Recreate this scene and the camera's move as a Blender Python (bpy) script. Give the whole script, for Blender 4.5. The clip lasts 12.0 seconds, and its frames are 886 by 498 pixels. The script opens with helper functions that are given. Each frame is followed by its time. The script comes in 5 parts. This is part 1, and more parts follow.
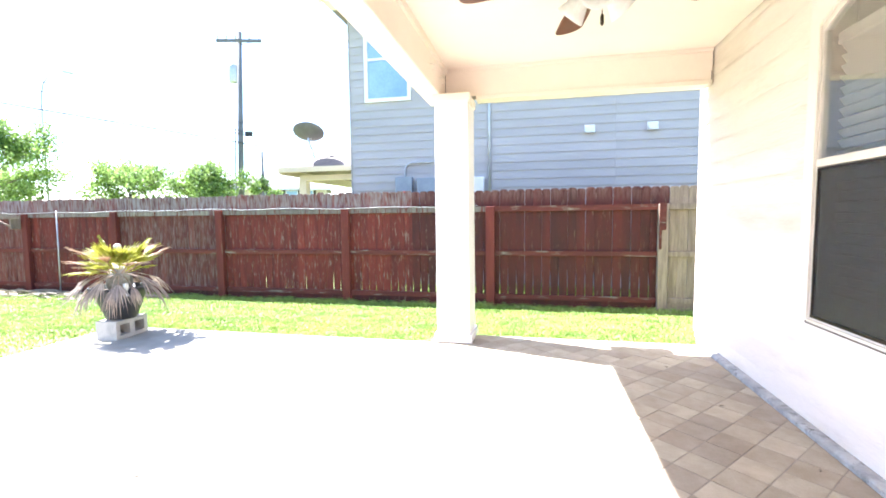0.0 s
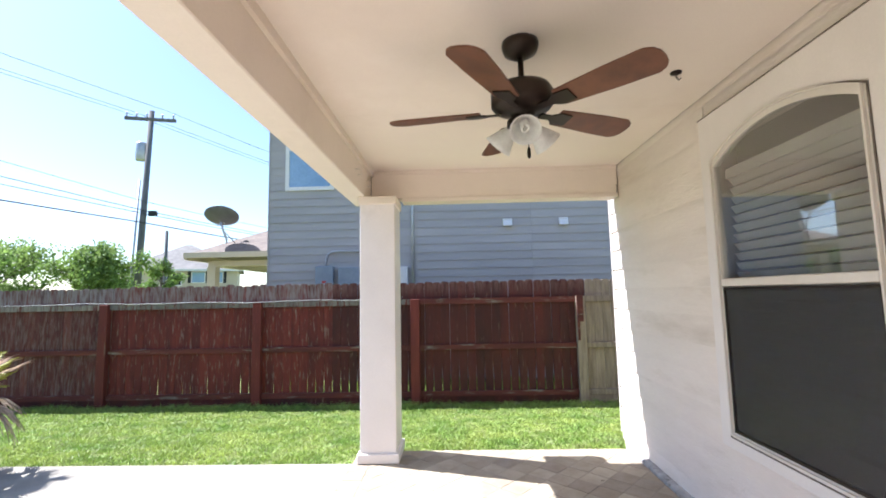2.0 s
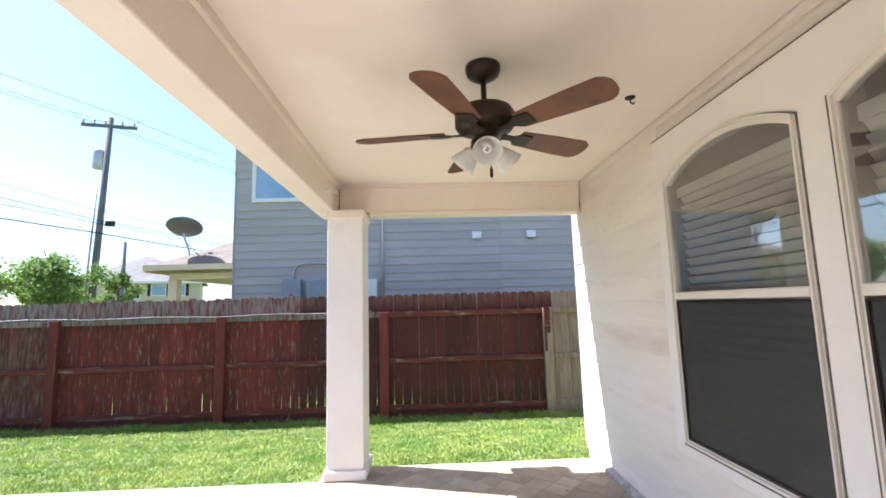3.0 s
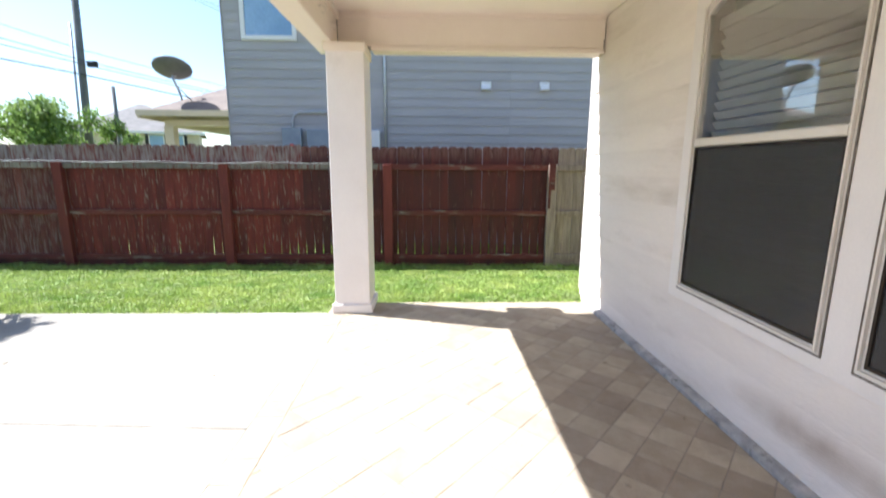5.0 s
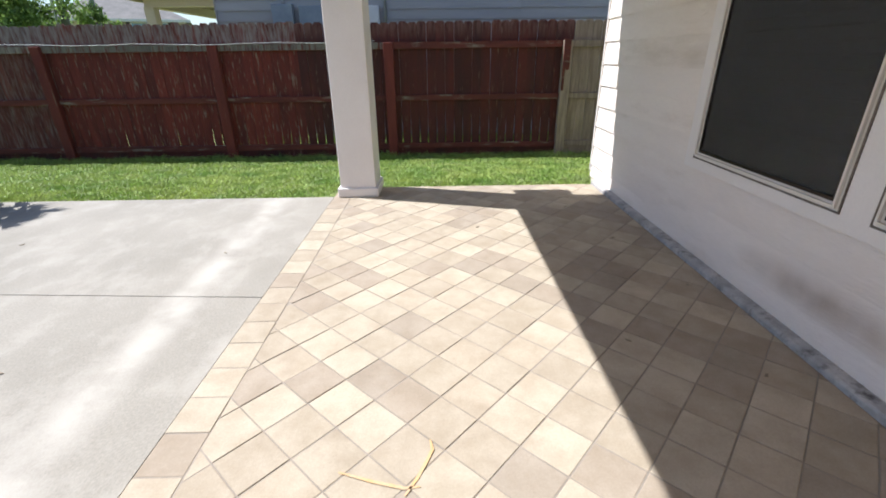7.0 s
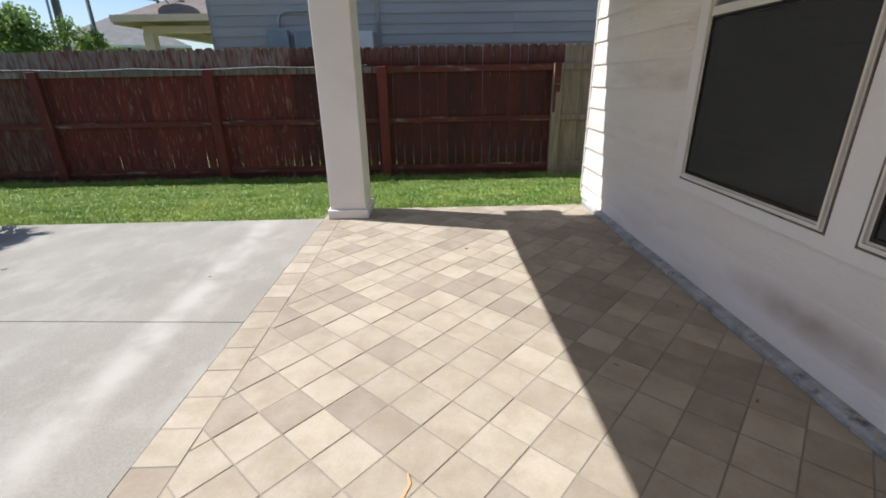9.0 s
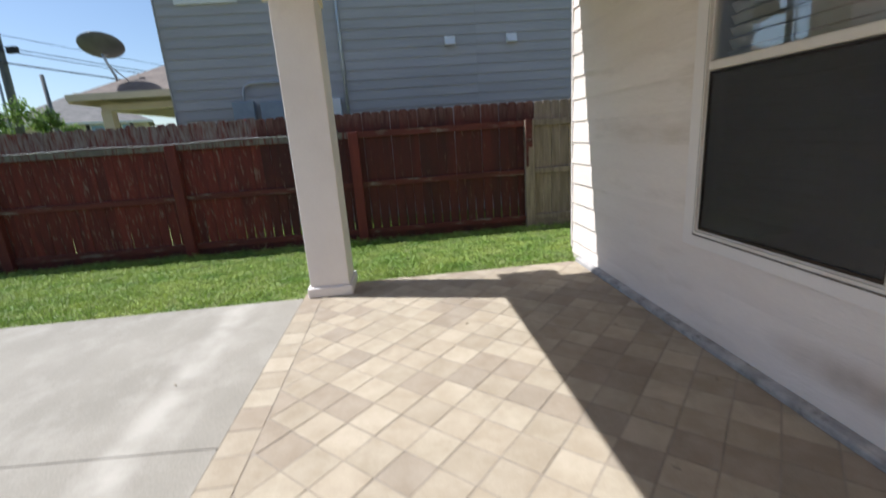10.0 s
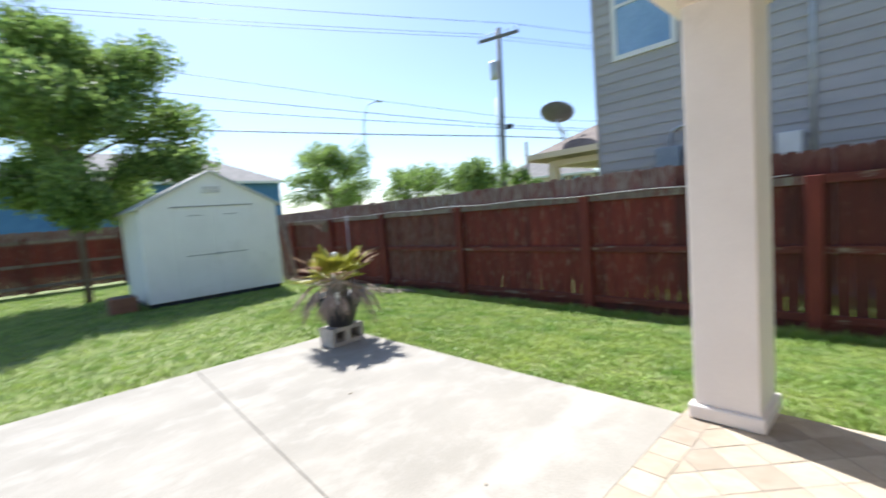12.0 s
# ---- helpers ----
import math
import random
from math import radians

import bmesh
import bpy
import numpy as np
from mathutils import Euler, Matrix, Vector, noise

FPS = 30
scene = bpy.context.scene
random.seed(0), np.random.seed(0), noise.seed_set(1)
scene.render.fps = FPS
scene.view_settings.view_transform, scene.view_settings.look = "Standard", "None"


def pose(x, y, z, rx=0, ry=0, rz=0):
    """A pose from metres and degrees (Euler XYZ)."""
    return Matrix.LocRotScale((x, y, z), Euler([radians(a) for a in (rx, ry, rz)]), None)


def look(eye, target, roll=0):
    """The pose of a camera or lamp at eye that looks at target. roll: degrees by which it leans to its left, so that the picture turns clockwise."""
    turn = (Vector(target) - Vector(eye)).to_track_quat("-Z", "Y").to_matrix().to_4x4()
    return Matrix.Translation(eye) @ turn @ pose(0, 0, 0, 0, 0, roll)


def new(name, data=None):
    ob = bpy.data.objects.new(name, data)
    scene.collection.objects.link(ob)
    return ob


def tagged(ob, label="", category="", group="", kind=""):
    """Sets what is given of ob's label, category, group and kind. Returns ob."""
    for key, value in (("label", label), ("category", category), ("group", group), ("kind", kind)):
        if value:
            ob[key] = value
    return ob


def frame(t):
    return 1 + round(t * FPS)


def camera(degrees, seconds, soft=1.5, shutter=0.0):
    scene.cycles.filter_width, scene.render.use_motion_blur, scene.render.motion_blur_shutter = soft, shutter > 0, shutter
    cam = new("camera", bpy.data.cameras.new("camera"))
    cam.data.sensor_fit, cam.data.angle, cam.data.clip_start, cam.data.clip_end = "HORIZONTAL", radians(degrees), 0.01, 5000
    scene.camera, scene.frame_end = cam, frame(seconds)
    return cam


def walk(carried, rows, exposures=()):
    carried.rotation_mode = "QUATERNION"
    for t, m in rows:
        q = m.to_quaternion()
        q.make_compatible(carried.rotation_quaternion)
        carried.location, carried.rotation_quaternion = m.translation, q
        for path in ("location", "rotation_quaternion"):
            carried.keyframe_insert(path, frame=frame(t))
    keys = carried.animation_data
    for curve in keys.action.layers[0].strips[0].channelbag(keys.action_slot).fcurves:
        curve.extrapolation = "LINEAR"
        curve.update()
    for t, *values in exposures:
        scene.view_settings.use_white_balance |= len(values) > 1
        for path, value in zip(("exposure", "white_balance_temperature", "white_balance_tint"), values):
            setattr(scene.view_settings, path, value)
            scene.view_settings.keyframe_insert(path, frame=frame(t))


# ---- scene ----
cam = camera(90.19, 12.0, 1.7, 0.6)
PATH = [
    (0, (-0.035, 1.329, 1.224), (-0.449, 3.280, 1.073), -0.67),
    (0.3, (-0.064, 1.398, 1.233), (-0.469, 3.350, 1.074), 0.10),
    (0.5, (-0.079, 1.433, 1.266), (-0.445, 3.396, 1.150), 0.17),
    (1, (-0.113, 1.475, 1.361), (-0.283, 3.465, 1.458), -0.51),
    (1.5, (-0.130, 1.497, 1.427), (-0.212, 3.489, 1.585), -0.32),
    (2, (-0.103, 1.475, 1.451), (-0.161, 3.464, 1.652), -1.14),
    (2.5, (-0.082, 1.445, 1.486), (-0.053, 3.429, 1.739), -0.94),
    (2.7, (-0.072, 1.430, 1.482), (0.003, 3.411, 1.744), -1.61),
    (4.3, (-0.092, 1.459, 1.412), (-0.047, 3.457, 1.340), -0.77),
    (4.5, (-0.101, 1.466, 1.398), (-0.056, 3.460, 1.252), -0.44),
    (5, (-0.092, 1.503, 1.341), (-0.038, 3.468, 0.972), 0.32),
    (5.5, (-0.101, 1.527, 1.283), (-0.041, 3.446, 0.725), 0.55),
    (6, (-0.101, 1.515, 1.239), (-0.053, 3.420, 0.630), 0.01),
    (6.5, (-0.103, 1.512, 1.207), (-0.065, 3.381, 0.497), -0.11),
    (7, (-0.087, 1.518, 1.177), (-0.070, 3.350, 0.375), -0.75),
    (7.2, (-0.087, 1.505, 1.173), (-0.079, 3.328, 0.350), -0.83),
    (9, (-0.018, 1.551, 1.177), (0.009, 3.417, 0.458), -0.99),
    (9.5, (-0.093, 1.714, 1.179), (0.063, 3.601, 0.534), -2.28),
    (10, (-0.159, 1.872, 1.241), (0.006, 3.802, 0.740), -4.05),
    (10.5, (-0.141, 2.072, 1.279), (-0.181, 4.048, 0.972), -4.26),
    (11, (-0.146, 2.336, 1.295), (-0.664, 4.261, 1.135), -4.33),
    (11.2, (-0.154, 2.442, 1.298), (-0.901, 4.291, 1.142), -5.80),
    (11.5, (-0.170, 2.606, 1.290), (-1.210, 4.309, 1.158), -5.46),
    (12, (-0.135, 2.754, 1.288), (-1.582, 4.125, 1.126), -4.65),
]
STREAK_A, STREAK_B = (-1.405, 2.6), (-1.475, 4.45)

# exposure follows the clip's own automatic exposure
EXPOSURES = [(t, e - 0.03, 5800 if t < 3 else 5870 if t < 8 else 5900, 13 if t < 3 else 11 if t < 8 else 10) for t, e in ((0, 2.78), (0.2, 2.53), (0.4, 2.15), (0.6, 1.88), (0.9, 1.60), (1.3, 1.48), (2.0, 1.47), (2.7, 1.53), (4.3, 1.75), (4.9, 1.53), (5.5, 1.14), (6.5, 0.79), (7.2, 0.66), (9, 0.36), (9.6, 0.34), (10.3, 0.47), (11, 0.72), (11.5, 0.98), (12, 1.02))]
walk(cam, [(t, look(eye, target, roll)) for t, eye, target, roll in PATH], EXPOSURES)

# ---- light ----
SUN_FROM = Vector((-0.7095, 0.206, 1.0)).normalized()
elevation = math.asin(SUN_FROM.z)
world = bpy.data.worlds.new("world")
scene.world = world
world.use_nodes = True
wn = world.node_tree.nodes
sky = wn.new("ShaderNodeTexSky")
sky.sky_type = "NISHITA"
sky.sun_disc = False
sky.sun_elevation = elevation
sky.sun_rotation = math.atan2(SUN_FROM.x, SUN_FROM.y)
sky.air_density, sky.dust_density, sky.ozone_density = 1.0, 0.8, 1.6
world.node_tree.links.new(sky.outputs[0], wn["Background"].inputs[0])
wn["Background"].inputs[1].default_value = 0.10
sun_data = bpy.data.lights.new("sun", "SUN")
sun_data.energy, sun_data.angle, sun_data.color = 5.3, radians(0.53), (1.0, 0.95, 0.88)
sun = new("sun", sun_data)
sun.matrix_world = look(SUN_FROM * 30, (0, 0, 0))


# ---- materials ----
def mat(name, colours, rough=0.7, scale=3.0, fine=60.0, stretch=(1, 1, 1), bump=0.15, bump_dist=0.004, metal=0.0, rand=0.0,
        contrast=(0.35, 0.65), spec=0.5, dirt=None, dirt_scale=1.2, dirt_range=(0.55, 0.75), palette=None, island=False, trans=0.0, grain_mix=0.22, tips=None):
    """A surface with grain at two scales, optional dirt patches and an optional palette picked piece by piece."""
    m = bpy.data.materials.new(name)
    m.use_nodes = True
    nt = m.node_tree
    N, L = nt.nodes, nt.links
    bsdf = N["Principled BSDF"]
    geo = N.new("ShaderNodeNewGeometry")
    info = N.new("ShaderNodeObjectInfo")
    mp = N.new("ShaderNodeMapping")
    mp.inputs["Scale"].default_value = stretch
    shift = N.new("ShaderNodeVectorMath")
    shift.operation = "MULTIPLY_ADD"
    L.new(info.outputs["Random"], shift.inputs[0])
    shift.inputs[1].default_value = (7.3, 3.1, 5.7) if rand else (0, 0, 0)
    L.new(geo.outputs["Position"], shift.inputs[2])
    L.new(shift.outputs[0], mp.inputs["Vector"])

    def tex(s, detail, rough_=0.6):
        t = N.new("ShaderNodeTexNoise")
        t.inputs["Scale"].default_value, t.inputs["Detail"].default_value, t.inputs["Roughness"].default_value = s, detail, rough_
        L.new(mp.outputs[0], t.inputs["Vector"])
        return t

    def mix(kind, fac, a, b):
        x = N.new("ShaderNodeMix")
        x.data_type, x.blend_type = "RGBA", kind
        for sock, v in ((x.inputs[0], fac), (x.inputs[6], a), (x.inputs[7], b)):
            if isinstance(v, (int, float)):
                sock.default_value = v
            elif isinstance(v, tuple):
                sock.default_value = (*v, 1)
            else:
                L.new(v, sock)
        return x.outputs[2]

    def ramp(src, lo, hi):
        r = N.new("ShaderNodeMapRange")
        r.inputs["From Min"].default_value, r.inputs["From Max"].default_value = lo, hi
        L.new(src, r.inputs["Value"])
        return r.outputs[0]

    big, small = tex(scale, 5), tex(fine, 4, 0.7)
    if palette:
        cr = N.new("ShaderNodeValToRGB")
        cr.color_ramp.interpolation = "CONSTANT"
        while len(cr.color_ramp.elements) < len(palette):
            cr.color_ramp.elements.new(0.5)
        for i, c in enumerate(palette):
            cr.color_ramp.elements[i].position = i / len(palette)
            cr.color_ramp.elements[i].color = (*c, 1)
        L.new(geo.outputs["Random Per Island"] if island else info.outputs["Random"], cr.inputs[0])
        base = mix("MULTIPLY", ramp(big.outputs["Fac"], *contrast), cr.outputs[0], colours[0])
    else:
        base = mix("MIX", ramp(big.outputs["Fac"], *contrast), colours[0], colours[1])
    grain = mix("MULTIPLY", grain_mix, base, mix("MIX", ramp(small.outputs["Fac"], 0.3, 0.7), (0.55, 0.55, 0.55), (1.25, 1.25, 1.25)))
    if rand or island:
        hs = N.new("ShaderNodeHueSaturation")
        src = geo.outputs["Random Per Island"] if island else info.outputs["Random"]
        r = N.new("ShaderNodeMapRange")
        r.inputs["To Min"].default_value, r.inputs["To Max"].default_value = 1 - max(rand, 0.01), 1 + max(rand, 0.01)
        L.new(src, r.inputs["Value"])
        L.new(r.outputs[0], hs.inputs["Value"])
        L.new(grain, hs.inputs["Color"])
        grain = hs.outputs["Color"]
    if dirt:
        d = tex(dirt_scale, 6, 0.65)
        grain = mix("MIX", ramp(d.outputs["Fac"], *dirt_range), grain, dirt)
    if tips:
        sep = N.new("ShaderNodeSeparateXYZ")
        L.new(geo.outputs["Position"], sep.inputs[0])
        t = N.new("ShaderNodeMath")
        t.operation = "MULTIPLY"
        L.new(ramp(sep.outputs["Z"], tips[0], tips[1]), t.inputs[0])
        L.new(ramp(tex(2.2, 5).outputs["Fac"], 0.35, 0.62), t.inputs[1])
        grain = mix("MIX", t.outputs[0], grain, tips[2])
    L.new(grain, bsdf.inputs["Base Color"])
    bsdf.inputs["Metallic"].default_value = metal
    bsdf.inputs["Specular IOR Level"].default_value = spec
    rr = N.new("ShaderNodeMapRange")
    rr.inputs["To Min"].default_value, rr.inputs["To Max"].default_value = max(rough - 0.12, 0.02), min(rough + 0.12, 1)
    L.new(big.outputs["Fac"], rr.inputs["Value"])
    L.new(rr.outputs[0], bsdf.inputs["Roughness"])
    if bump:
        b = N.new("ShaderNodeBump")
        b.inputs["Strength"].default_value, b.inputs["Distance"].default_value = bump, bump_dist
        L.new(small.outputs["Fac"], b.inputs["Height"])
        L.new(b.outputs[0], bsdf.inputs["Normal"])
    if trans:
        tl = N.new("ShaderNodeBsdfTranslucent")
        L.new(grain, tl.inputs["Color"])
        ms = N.new("ShaderNodeMixShader")
        ms.inputs[0].default_value = trans
        L.new(bsdf.outputs[0], ms.inputs[1])
        L.new(tl.outputs[0], ms.inputs[2])
        L.new(ms.outputs[0], N["Material Output"].inputs["Surface"])
    return m


def glass_mat(name, tint, rough=0.0):
    m = bpy.data.materials.new(name)
    m.use_nodes = True
    b = m.node_tree.nodes["Principled BSDF"]
    b.inputs["Base Color"].default_value = (*tint, 1)
    b.inputs["Transmission Weight"].default_value = 1.0
    b.inputs["Roughness"].default_value = rough
    b.inputs["IOR"].default_value = 1.45
    return m


CREAM = mat("cream_paint", ((0.79, 0.69, 0.605), (0.84, 0.74, 0.655)), 0.6, 1.5, 90, bump=0.12, dirt=(0.60, 0.50, 0.41), dirt_scale=0.9, dirt_range=(0.6, 0.95), grain_mix=0.07)
CEILING = mat("ceiling_paint", ((0.81, 0.71, 0.635), (0.85, 0.75, 0.675)), 0.75, 0.8, 120, bump=0.08, dirt=(0.68, 0.57, 0.48), dirt_scale=0.5, dirt_range=(0.55, 0.9), grain_mix=0.07)
SIDING = mat("painted_siding", ((0.79, 0.70, 0.635), (0.86, 0.775, 0.71)), 0.65, 1.2, 26, stretch=(3, 0.6, 3), bump=0.85, bump_dist=0.006, rand=0.03,
             dirt=(0.50, 0.41, 0.32), dirt_scale=1.1, dirt_range=(0.55, 0.90), grain_mix=0.07)
TRIM = mat("white_trim", ((0.78, 0.72, 0.685), (0.84, 0.78, 0.745)), 0.5, 2.0, 80, bump=0.1, dirt=(0.52, 0.46, 0.41), dirt_scale=1.4, dirt_range=(0.66, 1.0), grain_mix=0.07)
# dark tone of the joints, also of the shadow line above the casings
SEALANT_SHADE = mat("dark_sealant_and_shade", ((0.10, 0.075, 0.06), (0.22, 0.18, 0.15)), 0.8, 12, 60, bump=0.2)
VINYL = mat("window_vinyl", ((0.70, 0.64, 0.57), (0.77, 0.71, 0.65)), 0.4, 3, 60, bump=0.05, grain_mix=0.07)
LEDGE = mat("foundation_concrete", ((0.30, 0.29, 0.285), (0.52, 0.50, 0.485)), 0.85, 9, 70, bump=0.5, bump_dist=0.006, dirt=(0.10, 0.09, 0.085), dirt_scale=14, dirt_range=(0.54, 0.72))
CONCRETE = mat("patio_concrete", ((0.285, 0.262, 0.222), (0.365, 0.336, 0.288)), 0.9, 1.7, 100, stretch=(1.2, 0.8, 1), bump=0.4, bump_dist=0.003, contrast=(0.30, 0.70), spec=0.2,
               dirt=(0.40, 0.372, 0.325), dirt_scale=3.4, dirt_range=(0.50, 0.80), grain_mix=0.42)
# a pale, soft-edged, broken streak along the slab beside the tiles
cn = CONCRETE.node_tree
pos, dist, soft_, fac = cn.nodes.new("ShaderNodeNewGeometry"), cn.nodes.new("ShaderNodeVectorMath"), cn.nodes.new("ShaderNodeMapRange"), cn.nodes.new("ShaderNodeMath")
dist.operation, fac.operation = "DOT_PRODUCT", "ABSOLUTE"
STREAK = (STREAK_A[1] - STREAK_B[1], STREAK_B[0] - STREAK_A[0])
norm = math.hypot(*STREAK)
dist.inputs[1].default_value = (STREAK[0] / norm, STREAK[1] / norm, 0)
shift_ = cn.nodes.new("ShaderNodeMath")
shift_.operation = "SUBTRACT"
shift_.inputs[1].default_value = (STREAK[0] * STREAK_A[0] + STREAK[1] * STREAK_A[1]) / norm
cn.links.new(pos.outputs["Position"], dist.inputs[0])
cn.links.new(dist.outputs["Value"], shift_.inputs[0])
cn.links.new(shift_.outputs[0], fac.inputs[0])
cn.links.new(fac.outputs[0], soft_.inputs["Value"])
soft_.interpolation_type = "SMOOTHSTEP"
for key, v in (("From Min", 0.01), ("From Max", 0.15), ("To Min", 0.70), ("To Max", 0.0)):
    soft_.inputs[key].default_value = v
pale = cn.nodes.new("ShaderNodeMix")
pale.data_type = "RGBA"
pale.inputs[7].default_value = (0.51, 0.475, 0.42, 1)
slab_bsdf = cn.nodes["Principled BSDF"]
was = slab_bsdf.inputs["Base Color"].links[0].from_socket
worn, streak_fac = cn.nodes.new("ShaderNodeTexNoise"), cn.nodes.new("ShaderNodeMath")
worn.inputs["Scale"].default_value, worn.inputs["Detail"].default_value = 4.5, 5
streak_fac.operation = "MULTIPLY"
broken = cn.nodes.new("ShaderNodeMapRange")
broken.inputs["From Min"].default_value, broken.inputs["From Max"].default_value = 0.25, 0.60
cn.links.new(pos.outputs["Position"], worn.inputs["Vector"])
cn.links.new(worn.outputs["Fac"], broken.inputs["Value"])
cn.links.new(broken.outputs[0], streak_fac.inputs[0])
cn.links.new(soft_.outputs[0], streak_fac.inputs[1])
cn.links.new(streak_fac.outputs[0], pale.inputs[0])
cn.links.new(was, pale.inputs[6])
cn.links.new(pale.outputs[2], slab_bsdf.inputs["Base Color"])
GROUT = mat("tile_grout", ((0.25, 0.215, 0.175), (0.33, 0.285, 0.235)), 0.95, 6, 120, bump=0.5)
TILE = mat("paving_tile", ((0.84, 0.82, 0.79), (1, 1, 1)), 0.88, 7, 130, bump=0.25, bump_dist=0.002, rand=0.07, spec=0.12, dirt=(0.22, 0.17, 0.125), dirt_scale=1.6, dirt_range=(0.58, 0.95),
           palette=((0.470, 0.404, 0.312), (0.448, 0.382, 0.294), (0.388, 0.330, 0.262), (0.485, 0.420, 0.326), (0.458, 0.390, 0.300), (0.374, 0.314, 0.246), (0.474, 0.408, 0.316)))
SOIL = mat("lawn_soil", ((0.13, 0.17, 0.04), (0.22, 0.25, 0.08)), 0.95, 2.5, 30, bump=0.6, bump_dist=0.02, dirt=(0.20, 0.17, 0.10), dirt_scale=0.9, dirt_range=(0.62, 0.82), grain_mix=0.55)
GRASS = mat("grass_blades", ((0.183, 0.310, 0.049), (0.383, 0.468, 0.111)), 0.6, 2.6, 14, bump=0, rand=0.45, island=True, dirt=(0.42, 0.42, 0.25), dirt_scale=4.5, dirt_range=(0.55, 0.80), trans=0.27)
FENCE = mat("worn_fence_stain", ((0.090, 0.0125, 0.008), (0.188, 0.030, 0.0185)), 0.8, 0.45, 14, stretch=(11, 11, 1.9), bump=0.5, bump_dist=0.004, rand=0.14,
            dirt=(0.27, 0.20, 0.155), dirt_scale=2.6, dirt_range=(0.56, 0.74), grain_mix=0.55, tips=(1.28, 1.42, (0.25, 0.195, 0.18)))
FENCE_WORN = mat("bleached_fence_stain", ((0.085, 0.016, 0.012), (0.165, 0.050, 0.038)), 0.85, 0.45, 14, stretch=(11, 11, 1.9), bump=0.5, bump_dist=0.004, rand=0.16,
                 dirt=(0.20, 0.145, 0.12), dirt_scale=2.4, dirt_range=(0.46, 0.76), grain_mix=0.55, tips=(1.28, 1.42, (0.26, 0.215, 0.205)))
FENCE_FRESH = mat("fresh_fence_stain", ((0.048, 0.0068, 0.0044), (0.098, 0.015, 0.0095)), 0.75, 0.45, 14, stretch=(11, 11, 1.9), bump=0.5, bump_dist=0.004, rand=0.14,
                  dirt=(0.26, 0.17, 0.12), dirt_scale=2.8, dirt_range=(0.60, 0.76), grain_mix=0.55, tips=(1.40, 1.62, (0.17, 0.080, 0.065)))
FENCE_GREY = mat("weathered_fence_wood", ((0.16, 0.13, 0.11), (0.28, 0.24, 0.20)), 0.9, 1.6, 30, stretch=(9, 9, 1.0), bump=0.6, bump_dist=0.004, rand=0.2,
                 dirt=(0.13, 0.035, 0.028), dirt_scale=3, dirt_range=(0.50, 0.62), grain_mix=0.55)
FENCE_RAIL = mat("stained_rail_wood", ((0.095, 0.018, 0.012), (0.155, 0.034, 0.023)), 0.8, 2, 30, stretch=(1, 6, 6), bump=0.4, rand=0.12, dirt=(0.25, 0.21, 0.16), dirt_scale=2.6, dirt_range=(0.56, 0.70), grain_mix=0.55)
FENCE_POST = mat("stained_post_wood", ((0.115, 0.018, 0.012), (0.172, 0.032, 0.021)), 0.8, 1.2, 30, stretch=(6, 6, 0.8), bump=0.4, rand=0.12, dirt=(0.20, 0.14, 0.10), dirt_scale=2.4, dirt_range=(0.62, 0.8), grain_mix=0.45)
RAW_WOOD = mat("raw_fence_wood", ((0.21, 0.152, 0.11), (0.33, 0.248, 0.188)), 0.85, 2, 30, stretch=(9, 9, 1), bump=0.4, rand=0.18, dirt=(0.20, 0.15, 0.10), dirt_scale=3, dirt_range=(0.6, 0.8), grain_mix=0.55)
N_SIDING = mat("grey_house_siding", ((0.365, 0.350, 0.343), (0.415, 0.398, 0.39)), 0.7, 0.7, 40, stretch=(1, 4, 4), bump=0.25, rand=0.05, grain_mix=0.07)
N_TRIM = mat("white_house_trim", ((0.70, 0.69, 0.67), (0.78, 0.77, 0.75)), 0.5, 2, 50, bump=0.05, grain_mix=0.07)
N_CREAM = mat("tan_house_paint", ((0.55, 0.47, 0.35), (0.62, 0.54, 0.41)), 0.7, 1, 30, bump=0.1)
SHINGLE = mat("brown_roof_shingles", ((0.15, 0.12, 0.105), (0.23, 0.19, 0.165)), 0.9, 2.5, 18, stretch=(1, 1, 3), bump=0.5, bump_dist=0.01, rand=0.15, grain_mix=0.55)
SHINGLE_GREY = mat("grey_roof_shingles", ((0.17, 0.16, 0.15), (0.25, 0.235, 0.22)), 0.9, 1.5, 14, bump=0.4, bump_dist=0.02)
STEEL = mat("galvanised_steel", ((0.42, 0.44, 0.46), (0.52, 0.54, 0.56)), 0.45, 4, 60, metal=0.6, bump=0.05)
UTILITY = mat("blue_grey_enamel", ((0.22, 0.26, 0.31), (0.29, 0.33, 0.38)), 0.5, 3, 40, bump=0.05)
DISH = mat("grey_dish_paint", ((0.08, 0.083, 0.085), (0.115, 0.118, 0.12)), 0.5, 3, 40, bump=0.05)
POLE = mat("weathered_pole_wood", ((0.12, 0.122, 0.125), (0.19, 0.19, 0.195)), 0.9, 2, 30, stretch=(6, 6, 0.6), bump=0.4, grain_mix=0.55)
CABLE = mat("black_cable", ((0.03, 0.03, 0.035), (0.05, 0.05, 0.055)), 0.6, 2, 30, bump=0)
BRONZE = mat("oil_rubbed_bronze", ((0.020, 0.013, 0.010), (0.035, 0.022, 0.016)), 0.4, 6, 60, metal=0.5, bump=0.05)
BLADE = mat("walnut_fan_blade", ((0.10, 0.038, 0.020), (0.17, 0.066, 0.034)), 0.45, 3, 30, stretch=(3, 3, 3), bump=0.1, rand=0.06)
FROST = mat("frosted_glass", ((0.88, 0.87, 0.85), (0.93, 0.92, 0.90)), 0.3, 8, 60, bump=0.02, trans=0.35)
